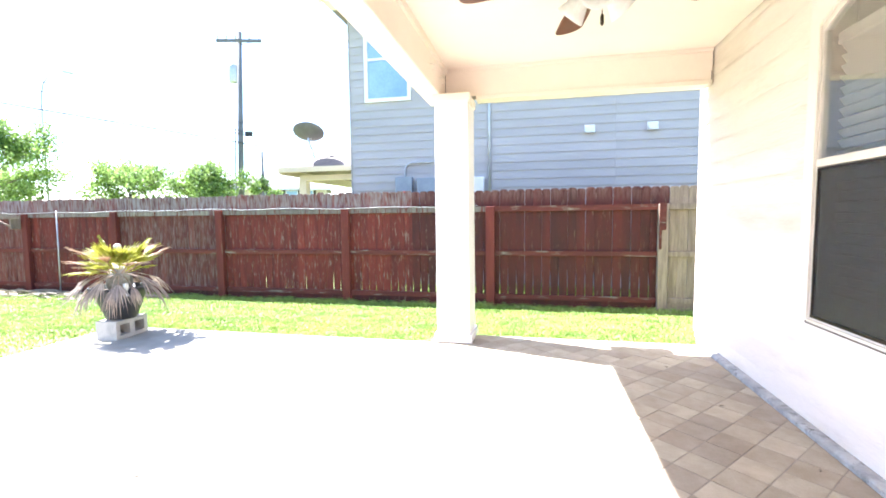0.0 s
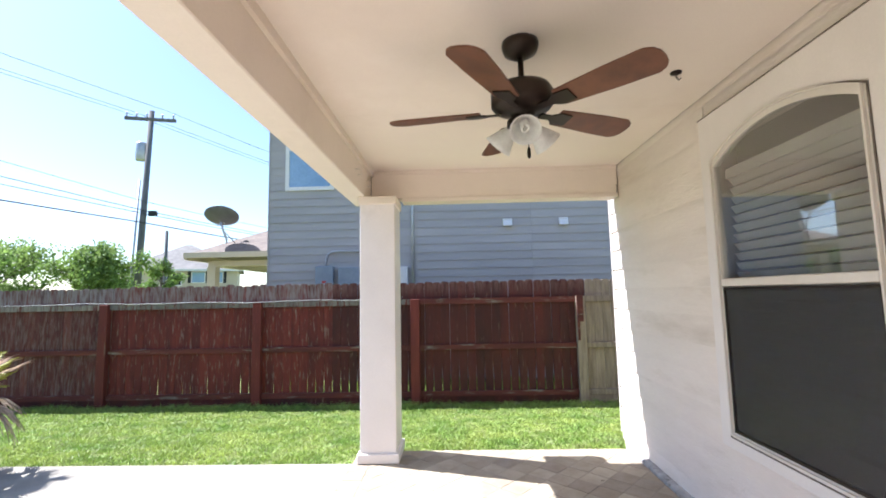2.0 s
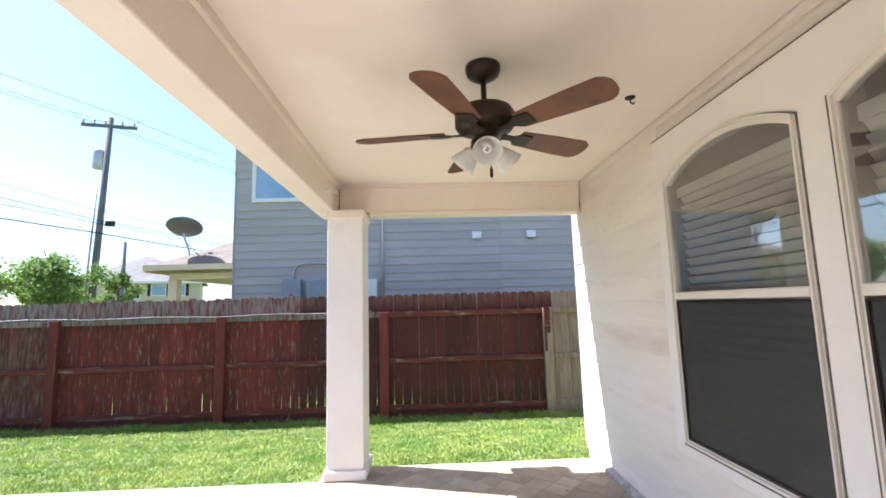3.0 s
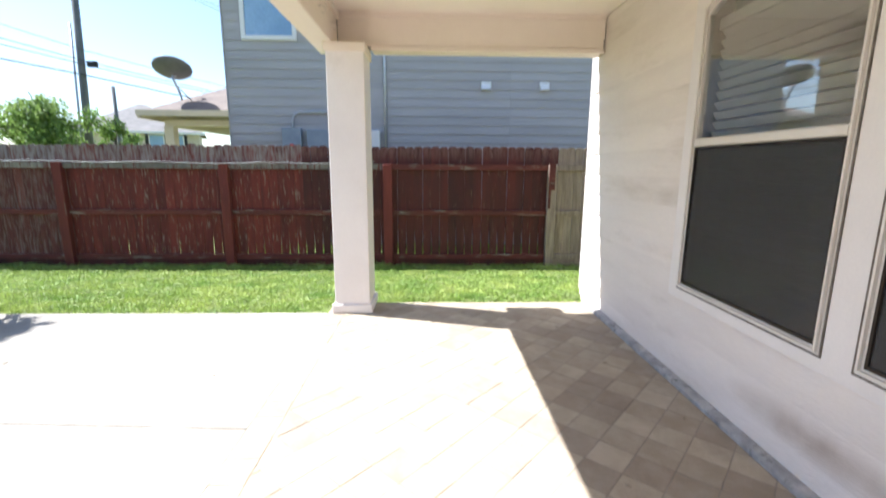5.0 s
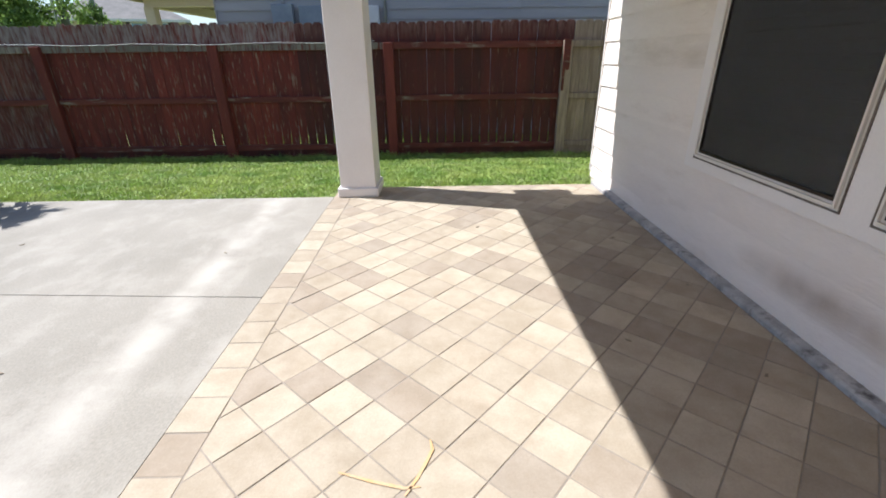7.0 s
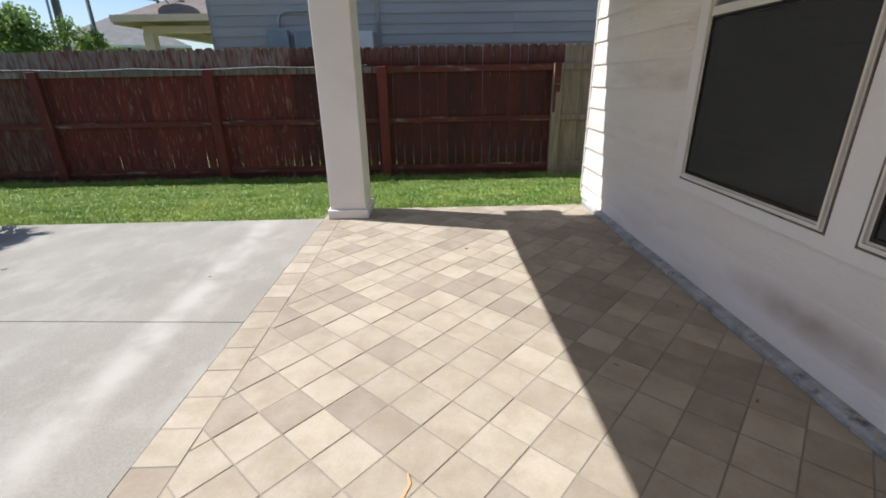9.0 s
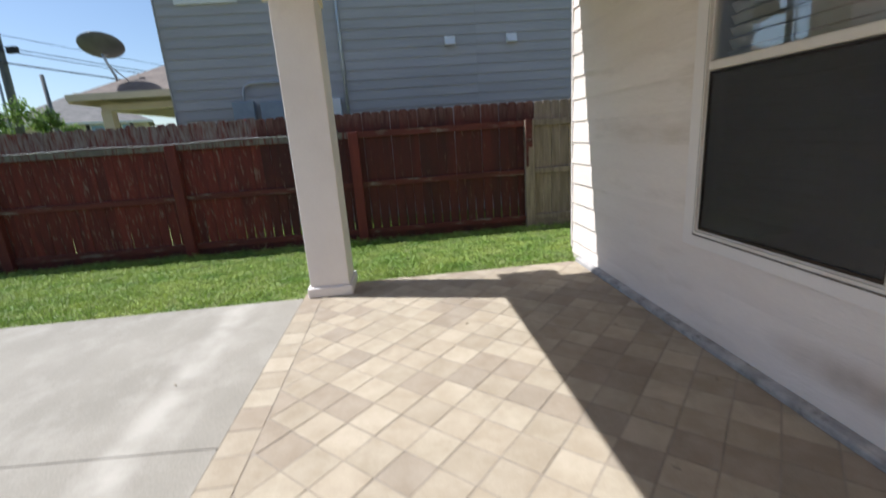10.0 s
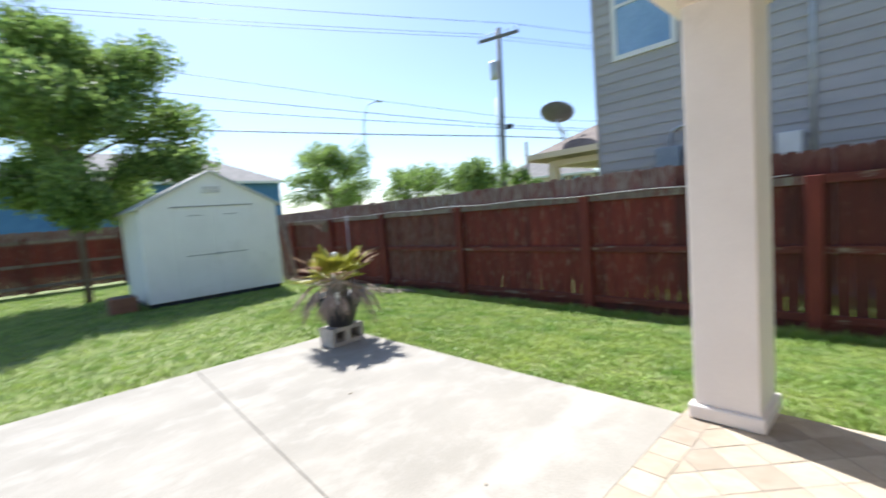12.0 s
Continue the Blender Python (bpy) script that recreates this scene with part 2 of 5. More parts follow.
BULB = mat("white_bulb", ((0.85, 0.84, 0.80), (0.9, 0.89, 0.85)), 0.3, 8, 60, bump=0)
BLOCK = mat("cinder_block", ((0.44, 0.41, 0.37), (0.56, 0.53, 0.49)), 0.95, 9, 120, bump=0.7, bump_dist=0.004, grain_mix=0.55)
POT = mat("black_plastic_pot", ((0.018, 0.018, 0.020), (0.035, 0.035, 0.038)), 0.5, 7, 60, bump=0.1, dirt=(0.09, 0.085, 0.08), dirt_scale=9, dirt_range=(0.6, 0.85))
FROND = mat("green_palm_leaf", ((0.33, 0.35, 0.040), (0.50, 0.46, 0.075)), 0.5, 6, 40, bump=0.1, island=True, rand=0.25, trans=0.35)
FROND_DRY = mat("dry_palm_leaf", ((0.36, 0.20, 0.10), (0.50, 0.36, 0.25)), 0.8, 5, 40, bump=0.2, island=True, rand=0.3, trans=0.2)
FROND_GREY = mat("withered_palm_leaf", ((0.30, 0.215, 0.16), (0.47, 0.385, 0.325)), 0.85, 5, 40, bump=0.2, island=True, rand=0.3, trans=0.15)
FIBRE = mat("palm_trunk_fibre", ((0.22, 0.19, 0.15), (0.50, 0.46, 0.40)), 0.9, 12, 60, bump=0.6, grain_mix=0.55)
SHED = mat("white_shed_panel", ((0.85, 0.83, 0.79), (0.90, 0.88, 0.84)), 0.55, 1.2, 30, bump=0.1, dirt=(0.66, 0.65, 0.61), dirt_scale=0.8, dirt_range=(0.6, 0.9), grain_mix=0.07)
SHED_ROOF = mat("pale_shed_roof", ((0.50, 0.49, 0.47), (0.60, 0.59, 0.57)), 0.7, 2, 30, bump=0.2)
SHED_GROOVE = mat("grey_door_rail", ((0.30, 0.29, 0.27), (0.38, 0.37, 0.35)), 0.7, 4, 40, bump=0.1)
DARK = mat("dark_recess", ((0.02, 0.02, 0.02), (0.035, 0.035, 0.035)), 0.8, 3, 40, bump=0.1)
SCREEN = mat("solar_screen_mesh", ((0.046, 0.045, 0.046), (0.062, 0.061, 0.062)), 0.55, 1.2, 300, bump=0.2, bump_dist=0.001)
SLAT = mat("blind_slat", ((0.50, 0.48, 0.45), (0.57, 0.55, 0.52)), 0.5, 4, 40, bump=0.03)
ROOM = mat("room_plaster", ((0.42, 0.38, 0.34), (0.48, 0.44, 0.40)), 0.8, 2, 40, bump=0.05)
BLUE = mat("blue_house_paint", ((0.06, 0.16, 0.32), (0.09, 0.22, 0.40)), 0.7, 1, 20, bump=0.1)
BARK = mat("tree_bark", ((0.13, 0.10, 0.08), (0.21, 0.17, 0.13)), 0.9, 4, 30, stretch=(4, 4, 1), bump=0.8, bump_dist=0.01, grain_mix=0.55)
LEAF = mat("tree_leaves", ((0.150, 0.250, 0.055), (0.275, 0.375, 0.105)), 0.55, 1.2, 9, bump=0, island=True, rand=0.35, trans=0.5)
CLAY = mat("terracotta", ((0.22, 0.10, 0.06), (0.30, 0.14, 0.085)), 0.8, 5, 50, bump=0.2)
RED = mat("red_plastic", ((0.5, 0.03, 0.02), (0.55, 0.04, 0.03)), 0.4, 5, 40, bump=0)
sn = SCREEN.node_tree
see, blend_ = sn.nodes.new("ShaderNodeBsdfTransparent"), sn.nodes.new("ShaderNodeMixShader")
blend_.inputs[0].default_value = 0.42
sn.links.new(sn.nodes["Principled BSDF"].outputs[0], blend_.inputs[1])
sn.links.new(see.outputs[0], blend_.inputs[2])
sn.links.new(blend_.outputs[0], sn.nodes["Material Output"].inputs["Surface"])
# a grimy smudge low on the house wall under the window
wn = SIDING.node_tree
wpos, wmap, wlen = wn.nodes.new("ShaderNodeNewGeometry"), wn.nodes.new("ShaderNodeMapping"), wn.nodes.new("ShaderNodeVectorMath")
wmap.vector_type = "TEXTURE"
wmap.inputs["Location"].default_value, wmap.inputs["Scale"].default_value = (1.48, 3.05, 0.225), (1.0, 0.50, 0.085)
wlen.operation = "LENGTH"
wfall, wtex, wmul, wmix = wn.nodes.new("ShaderNodeMapRange"), wn.nodes.new("ShaderNodeTexNoise"), wn.nodes.new("ShaderNodeMath"), wn.nodes.new("ShaderNodeMix")
wtex.inputs["Scale"].default_value, wtex.inputs["Detail"].default_value = 6.0, 6
for key, v in (("From Min", 0.2), ("From Max", 1.25), ("To Min", 1.25), ("To Max", 0.0)):
    wfall.inputs[key].default_value = v
wmul.operation, wmul.use_clamp = "MULTIPLY", True
wmix.data_type = "RGBA"
wmix.inputs[7].default_value = (0.42, 0.33, 0.26, 1)
wn.links.new(wpos.outputs["Position"], wmap.inputs["Vector"])
wn.links.new(wpos.outputs["Position"], wtex.inputs["Vector"])
wn.links.new(wmap.outputs[0], wlen.inputs[0])
wn.links.new(wlen.outputs["Value"], wfall.inputs["Value"])
wn.links.new(wfall.outputs[0], wmul.inputs[0])
wn.links.new(wtex.outputs["Fac"], wmul.inputs[1])
wall_bsdf = wn.nodes["Principled BSDF"]
was = wall_bsdf.inputs["Base Color"].links[0].from_socket
wn.links.new(wmul.outputs[0], wmix.inputs[0])
wn.links.new(was, wmix.inputs[6])
wn.links.new(wmix.outputs[2], wall_bsdf.inputs["Base Color"])
GLASS = glass_mat("window_glass", (0.93, 0.95, 0.95))
# coated low-emissivity glass: a share of mirror reflection on top of the clear pane
gn = GLASS.node_tree
gloss, blend = gn.nodes.new("ShaderNodeBsdfGlossy"), gn.nodes.new("ShaderNodeMixShader")
gloss.inputs["Roughness"].default_value, blend.inputs[0].default_value = 0.02, 0.10
gn.links.new(gn.nodes["Principled BSDF"].outputs[0], blend.inputs[1])
gn.links.new(gloss.outputs[0], blend.inputs[2])
gn.links.new(blend.outputs[0], gn.nodes["Material Output"].inputs["Surface"])
# opaque panes: the blue of the reflected sky is put into the base colour
WINDOW_FAR = mat("far_window_painted_sky", ((0.20, 0.33, 0.50), (0.28, 0.42, 0.60)), 0.15, 0.8, 20, bump=0, spec=0.8)
DEBRIS = mat("dry_plant_debris", ((0.26, 0.21, 0.15), (0.40, 0.34, 0.26)), 0.9, 5, 30, bump=0.2, island=True, rand=0.3)


WHITE_CORD = mat("white_cord", ((0.70, 0.69, 0.66), (0.78, 0.77, 0.74)), 0.6, 4, 40, bump=0.1)


# ---- mesh helpers ----
def box(bm, x0, x1, y0, y1, z0, z1, m=None):
    vs = [bm.verts.new((x, y, z)) for x in (x0, x1) for y in (y0, y1) for z in (z0, z1)]
    for f in ((0, 1, 3, 2), (4, 6, 7, 5), (0, 4, 5, 1), (2, 3, 7, 6), (0, 2, 6, 4), (1, 5, 7, 3)):
        bm.faces.new([vs[i] for i in f])
    if m is not None:
        bmesh.ops.transform(bm, matrix=m, verts=vs)
    return vs


def bevel(bm, w, seg=2):
    bmesh.ops.bevel(bm, geom=list(bm.edges), offset=w, segments=seg, profile=0.5, affect="EDGES")


def tube(bm, pts, r, n=8, r_end=None, caps=True):
    """A round bar along points, tapering to r_end."""
    pts = [Vector(p) for p in pts]
    rings = []
    for i, p in enumerate(pts):
        d = (pts[min(i + 1, len(pts) - 1)] - pts[max(i - 1, 0)]).normalized()
        q = d.to_track_quat("Z", "Y")
        rad = r if r_end is None else r + (r_end - r) * i / (len(pts) - 1)
        rings.append([bm.verts.new(p + q @ Vector((rad * math.cos(a), rad * math.sin(a), 0))) for a in [2 * math.pi * k / n for k in range(n)]])
    for a, b in zip(rings, rings[1:]):
        for k in range(n):
            bm.faces.new((a[k], a[(k + 1) % n], b[(k + 1) % n], b[k])).smooth = True
    if caps:
        bm.faces.new(rings[0][::-1])
        bm.faces.new(rings[-1])


def lathe(bm, profile, n=24, m=None, sx=1.0, sy=1.0):
    """A turned form about z from (radius, height) pairs."""
    rings = []
    for r, z in profile:
        rings.append([bm.verts.new((sx * r * math.cos(2 * math.pi * k / n), sy * r * math.sin(2 * math.pi * k / n), z)) for k in range(n)])
    for a, b in zip(rings, rings[1:]):
        for k in range(n):
            bm.faces.new((a[k], a[(k + 1) % n], b[(k + 1) % n], b[k])).smooth = True
    bm.faces.new(rings[0][::-1])
    bm.faces.new(rings[-1])
    if m is not None:
        bmesh.ops.transform(bm, matrix=m, verts=[v for r in rings for v in r])


def prism(bm, outline, axis, a0, a1):
    """An outline of (u, v) pairs pushed from a0 to a1 along an axis: 'x' (u=y, v=z), 'y' (u=x, v=z) or 'z' (u=x, v=y)."""
    def put(u, v, a):
        return {"x": (a, u, v), "y": (u, a, v), "z": (u, v, a)}[axis]
    A = [bm.verts.new(put(u, v, a0)) for u, v in outline]
    B = [bm.verts.new(put(u, v, a1)) for u, v in outline]
    bm.faces.new(A)
    bm.faces.new(B[::-1])
    for i in range(len(A)):
        j = (i + 1) % len(A)
        bm.faces.new((A[i], B[i], B[j], A[j]))


def mesh_of(name, bm, material):
    bmesh.ops.recalc_face_normals(bm, faces=bm.faces[:])
    me = bpy.data.meshes.new(name)
    bm.to_mesh(me)
    bm.free()
    me.materials.append(material)
    return me


def part(name, bm, material, parent, label=""):
    ob = new(name, mesh_of(name, bm, material))
    ob.parent = parent
    return tagged(ob, label)


def piece(name, mesh, parent, m):
    ob = new(name, mesh)
    ob.parent = parent
    ob.matrix_basis = m
    return ob


def thing(name, label, category, at=(0, 0, 0), group="", kind="", turn=0):
    ob = new(name)
    ob.empty_display_size = 0.1
    ob.matrix_basis = pose(*at, 0, 0, turn)
    return tagged(ob, label, category, group, kind)


def solid(name, bm, material, label, category, kind="structure", group=""):
    return tagged(new(name, mesh_of(name, bm, material)), label, category, group, kind)


def boxes(*dims):
    bm = bmesh.new()
    for d in dims:
        box(bm, *d)
    return bm


# ---- large structure ----
WALL_X, WALL_END, WALL_BACK = 1.495, 5.98, -2.6
PATIO_LEFT, PATIO_FAR = -4.72, 5.44
TILE_LEFT, TILE_FAR = -1.042, 5.75
CEIL_Z, BEAM_Z = 2.66, 2.35
FENCE_Y, LAWN_Z = 8.81, -0.30


def smooth(v):
    v = min(max(v, 0.0), 1.0)
    return v * v * (3 - 2 * v)


def ground_z(x, y):
    """The lawn falls gently from the patio's edge to the fence."""
    side, far = max(PATIO_LEFT - x, 0), max(y - 5.5, 0)
    return -0.03 - max(0.17 * smooth(side / 3.2), 0.31 * smooth(far / 3.2))


bm = bmesh.new()
xs = [-900, -300, -120, -60, -30] + [-20 + 0.5 * i for i in range(60)] + [10.5, 14, 25, 60, 120, 300, 900]
ys = [-900, -300, -100, -40, -15] + [-8 + 0.5 * i for i in range(40)] + [13, 16, 25, 50, 120, 300, 900]
grid = [[bm.verts.new((x, y, ground_z(x, y) - (0.12 if -4.4 < x < 6 and -5 < y < 5.2 else 0))) for y in ys] for x in xs]
for i in range(len(xs) - 1):
    for j in range(len(ys) - 1):
        bm.faces.new((grid[i][j], grid[i + 1][j], grid[i + 1][j + 1], grid[i][j + 1])).smooth = True
solid("ground", bm, SOIL, "lawn ground of green turf with bare patches", "ground")

# concrete slab in two pours with a control joint, and the bed under the tiles
bm = bmesh.new()
J0, J1 = 3.60, 3.80
prism(bm, [(PATIO_LEFT, -6), (TILE_LEFT - 0.0015, -6), (TILE_LEFT - 0.0015, J0 - 0.0035), (PATIO_LEFT, J1 - 0.0035)], "z", -0.14, 0.0)
prism(bm, [(PATIO_LEFT, J1 + 0.0035), (TILE_LEFT - 0.0015, J0 + 0.0035), (TILE_LEFT - 0.0015, PATIO_FAR), (PATIO_LEFT, PATIO_FAR)], "z", -0.14, 0.0)
box(bm, PATIO_LEFT + 0.1, TILE_LEFT - 0.1, -5.9, PATIO_FAR - 0.1, -0.14, -0.012)
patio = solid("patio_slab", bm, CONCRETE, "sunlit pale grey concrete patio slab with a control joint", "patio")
tile_bed = solid("tile_floor", boxes((TILE_LEFT, WALL_X - 0.015, -6, TILE_FAR, -0.14, -0.0022)), GROUT, "patio strip paved with tan diagonal tiles", "tiled floor")

# house wall: core with two window openings, lap boards, foundation ledge
WINDOWS = [(3.100, 4.148), (1.922, 2.970)]
SILL, SPRING, RISE, CASE_TOP, CASE_BOTTOM = 0.600, 2.213, 0.126, 2.50, 0.54
CASE_Y0, CASE_Y1 = 1.83, 4.235
bm = boxes((WALL_X, WALL_X + 0.14, WALL_BACK, WALL_END, -0.1, SILL - 0.02), (WALL_X, WALL_X + 0.14, WALL_BACK, WALL_END, SPRING + RISE + 0.02, 3.2),
           (WALL_X, WALL_X + 0.14, WALL_BACK, WINDOWS[1][0] - 0.02, SILL - 0.02, SPRING + RISE + 0.02),
           (WALL_X, WALL_X + 0.14, WINDOWS[1][1] + 0.02, WINDOWS[0][0] - 0.02, SILL - 0.02, SPRING + RISE + 0.02),
           (WALL_X, WALL_X + 0.14, WINDOWS[0][1] + 0.02, WALL_END, SILL - 0.02, SPRING + RISE + 0.02))
wall_house = solid("wall_house", bm, SIDING, "cream painted lap siding house wall", "wall")
solid("wall_side", boxes((WALL_X + 0.15, 6.0, WALL_END - 0.14, WALL_END, -0.1, 3.2)), SIDING, "cream painted side wall of the house", "wall")
solid("wall_rear", boxes((-0.97, WALL_X - 0.03, WALL_BACK - 0.14, WALL_BACK, -0.006, 3.2)), SIDING, "plain cream wall closing the porch", "wall")
solid("wall_room", boxes((4.0, 4.1, WALL_BACK, WALL_END - 0.15, -0.1, 3.2), (WALL_X + 0.15, 4.0, WALL_BACK, WALL_BACK + 0.1, -0.1, 3.2)), ROOM, "plain plaster wall inside the house", "wall")
solid("floor_room", boxes((WALL_X + 0.15, 4.0, WALL_BACK + 0.1, WALL_END - 0.15, -0.1, 0.05)), ROOM, "plain floor inside the house", "floor")
solid("ceiling_room", boxes((WALL_X + 0.15, 4.0, WALL_BACK + 0.1, WALL_END - 0.15, 2.6, 2.7)), ROOM, "plain ceiling inside the house", "ceiling")


def lap_mesh(length, height, name, material, thick=0.016):
    """One lap board: x along, the face towards -y, thicker at its lower edge."""
    b = bmesh.new()
    prism(b, [(-thick, 0.0), (-thick, 0.010), (-0.005, height + 0.018), (0.0, height + 0.018), (0.0, 0.016), (-0.010, 0.013)], "x", 0.0, length)
    return mesh_of(name, b, material)


EXPO = 0.1885
z, k = 0.024, 0
while z < CEIL_Z - 0.02:
    h = 0.122 if k == 0 else min(EXPO, CEIL_Z + 0.02 - z)
    spans = [(WALL_END, CASE_Y1), (CASE_Y0, WALL_BACK)] if CASE_BOTTOM - h < z < CASE_TOP else [(WALL_END, 1.1 if k % 2 else 0.2), (1.1 if k % 2 else 0.2, WALL_BACK)]
    for a, b in spans:
        piece("siding_board", lap_mesh(a - b - 0.003, h, "siding_board", SIDING), wall_house, pose(WALL_X, a, z, 0, 0, -90))
    z += h
    k += 1
LEDGE_X = WALL_X - 0.072
bm = bmesh.new()
prism(bm, [(LEDGE_X, -0.1), (LEDGE_X, 0.022), (LEDGE_X + 0.008, 0.030), (WALL_X - 0.012, 0.036), (WALL_X + 0.05, 0.036), (WALL_X + 0.05, -0.1)], "y", WALL_BACK, 5.76)
solid("foundation_ledge", bm, LEDGE, "stained pale concrete foundation strip under the siding", "foundation")
bm = boxes((WALL_X - 0.022, WALL_X + 0.06, WALL_END, WALL_END + 0.02, 0.08, 3.1))
solid("trim_corner", bm, TRIM, "white corner board at the end of the house wall", "trim")

# ceiling and roof over the porch
SEAM = 4.335
solid("ceiling", boxes((-0.925, WALL_X - 0.018, WALL_BACK, SEAM - 0.0025, CEIL_Z, CEIL_Z + 0.05), (-0.925, WALL_X - 0.018, SEAM + 0.0025, 5.72, CEIL_Z + 0.001, CEIL_Z + 0.05), (-0.9, WALL_X - 0.03, SEAM - 0.1, SEAM + 0.1, CEIL_Z + 0.052, CEIL_Z + 0.06)), CEILING, "smooth cream painted porch ceiling", "ceiling")
solid("porch_roof", boxes((-1.32, 6.2, WALL_BACK - 0.3, 5.86, CEIL_Z + 0.08, CEIL_Z + 0.2), (-1.32, -0.88, 5.86, 6.14, CEIL_Z + 0.08, CEIL_Z + 0.2)),
      SHINGLE, "shingled porch roof with a short eave", "roof")

# beams
bm = boxes((-1.11, -0.925, WALL_BACK, 5.87, BEAM_Z, CEIL_Z + 0.08))
bevel(bm, 0.006, 1)
beam_a = solid("beam_long", bm, CREAM, "cream painted boxed porch beam above the pillar", "beam")
part("crown_trim", boxes((-0.925, -0.90, WALL_BACK, 5.72, CEIL_Z - 0.055, CEIL_Z)), CREAM, beam_a)
bm = boxes((-0.925, WALL_X - 0.02, 5.72, 5.87, BEAM_Z + 0.035, CEIL_Z + 0.08))
bevel(bm, 0.005, 1)
beam_b = solid("beam_end", bm, CREAM, "cream painted boxed beam between pillar and house", "beam")
part("lower_trim", boxes((-0.62, WALL_X - 0.022, 5.708, 5.88, BEAM_Z, BEAM_Z + 0.035)), CREAM, beam_b)
part("crown_trim", boxes((-0.87, WALL_X - 0.022, 5.70, 5.72, CEIL_Z - 0.03, CEIL_Z)), CREAM, beam_b)
part("joint_gap", boxes((WALL_X - 0.032, WALL_X - 0.026, 5.7175, 5.7195, BEAM_Z + 0.04, BEAM_Z + 0.12)), SEALANT_SHADE, beam_b, "open dark joint")
part("joint_gap", boxes((-0.925, -0.919, 5.7175, 5.7195, BEAM_Z + 0.04, CEIL_Z - 0.06)), SEALANT_SHADE, beam_b, "open dark joint")

# ---- pillar ----
pillar = thing("porch_pillar", "square cream painted porch pillar with plinth and cap", "pillar", (-0.815, 5.63, 0))
bm = boxes((-0.160, 0.160, -0.19, 0.19, 0.0, BEAM_Z - 0.0))
bevel(bm, 0.008, 2)
part("shaft", bm, TRIM, pillar)
bm = boxes((-0.185, 0.185, -0.215, 0.215, 0.0, 0.085))
bevel(bm, 0.012, 2)
part("plinth", bm, TRIM, pillar, "chipped painted plinth")
bm = boxes((-0.175, 0.175, -0.205, 0.205, BEAM_Z - 0.075, BEAM_Z + 0.002))
bevel(bm, 0.006, 1)
part("cap", bm, CREAM, pillar)


# ---- windows ----
def arch(y, y0, y1):
    c, hw = (y0 + y1) / 2, (y1 - y0) / 2
    r = (hw * hw + RISE * RISE) / (2 * RISE)
    return SPRING + math.sqrt(max(r * r - (y - c) ** 2, 0)) - (r - RISE)


def arch_ring(bm, y0, y1, z0, w, x0, x1, n=20):
    """A frame of width w inside an opening with an arched head."""
    def loop(d):
        pts = [(y0 + d, z0 + d)]
        for i in range(n + 1):
            y = y0 + (y1 - y0) * i / n
            pts.append((y0 + d + (y1 - y0 - 2 * d) * i / n, arch(y, y0, y1) - d))
        return pts + [(y1 - d, z0 + d)]
    O, I = loop(0), loop(w)
    verts = [[bm.verts.new((x, *p)) for p in L] for x in (x0, x1) for L in (O, I)]
    a, b, c, d = verts
    for i in range(len(O)):
        j = (i + 1) % len(O)
        for q, r in ((a, b), (b, d), (d, c), (c, a)):
            bm.faces.new((q[i], q[j], r[j], r[i]))


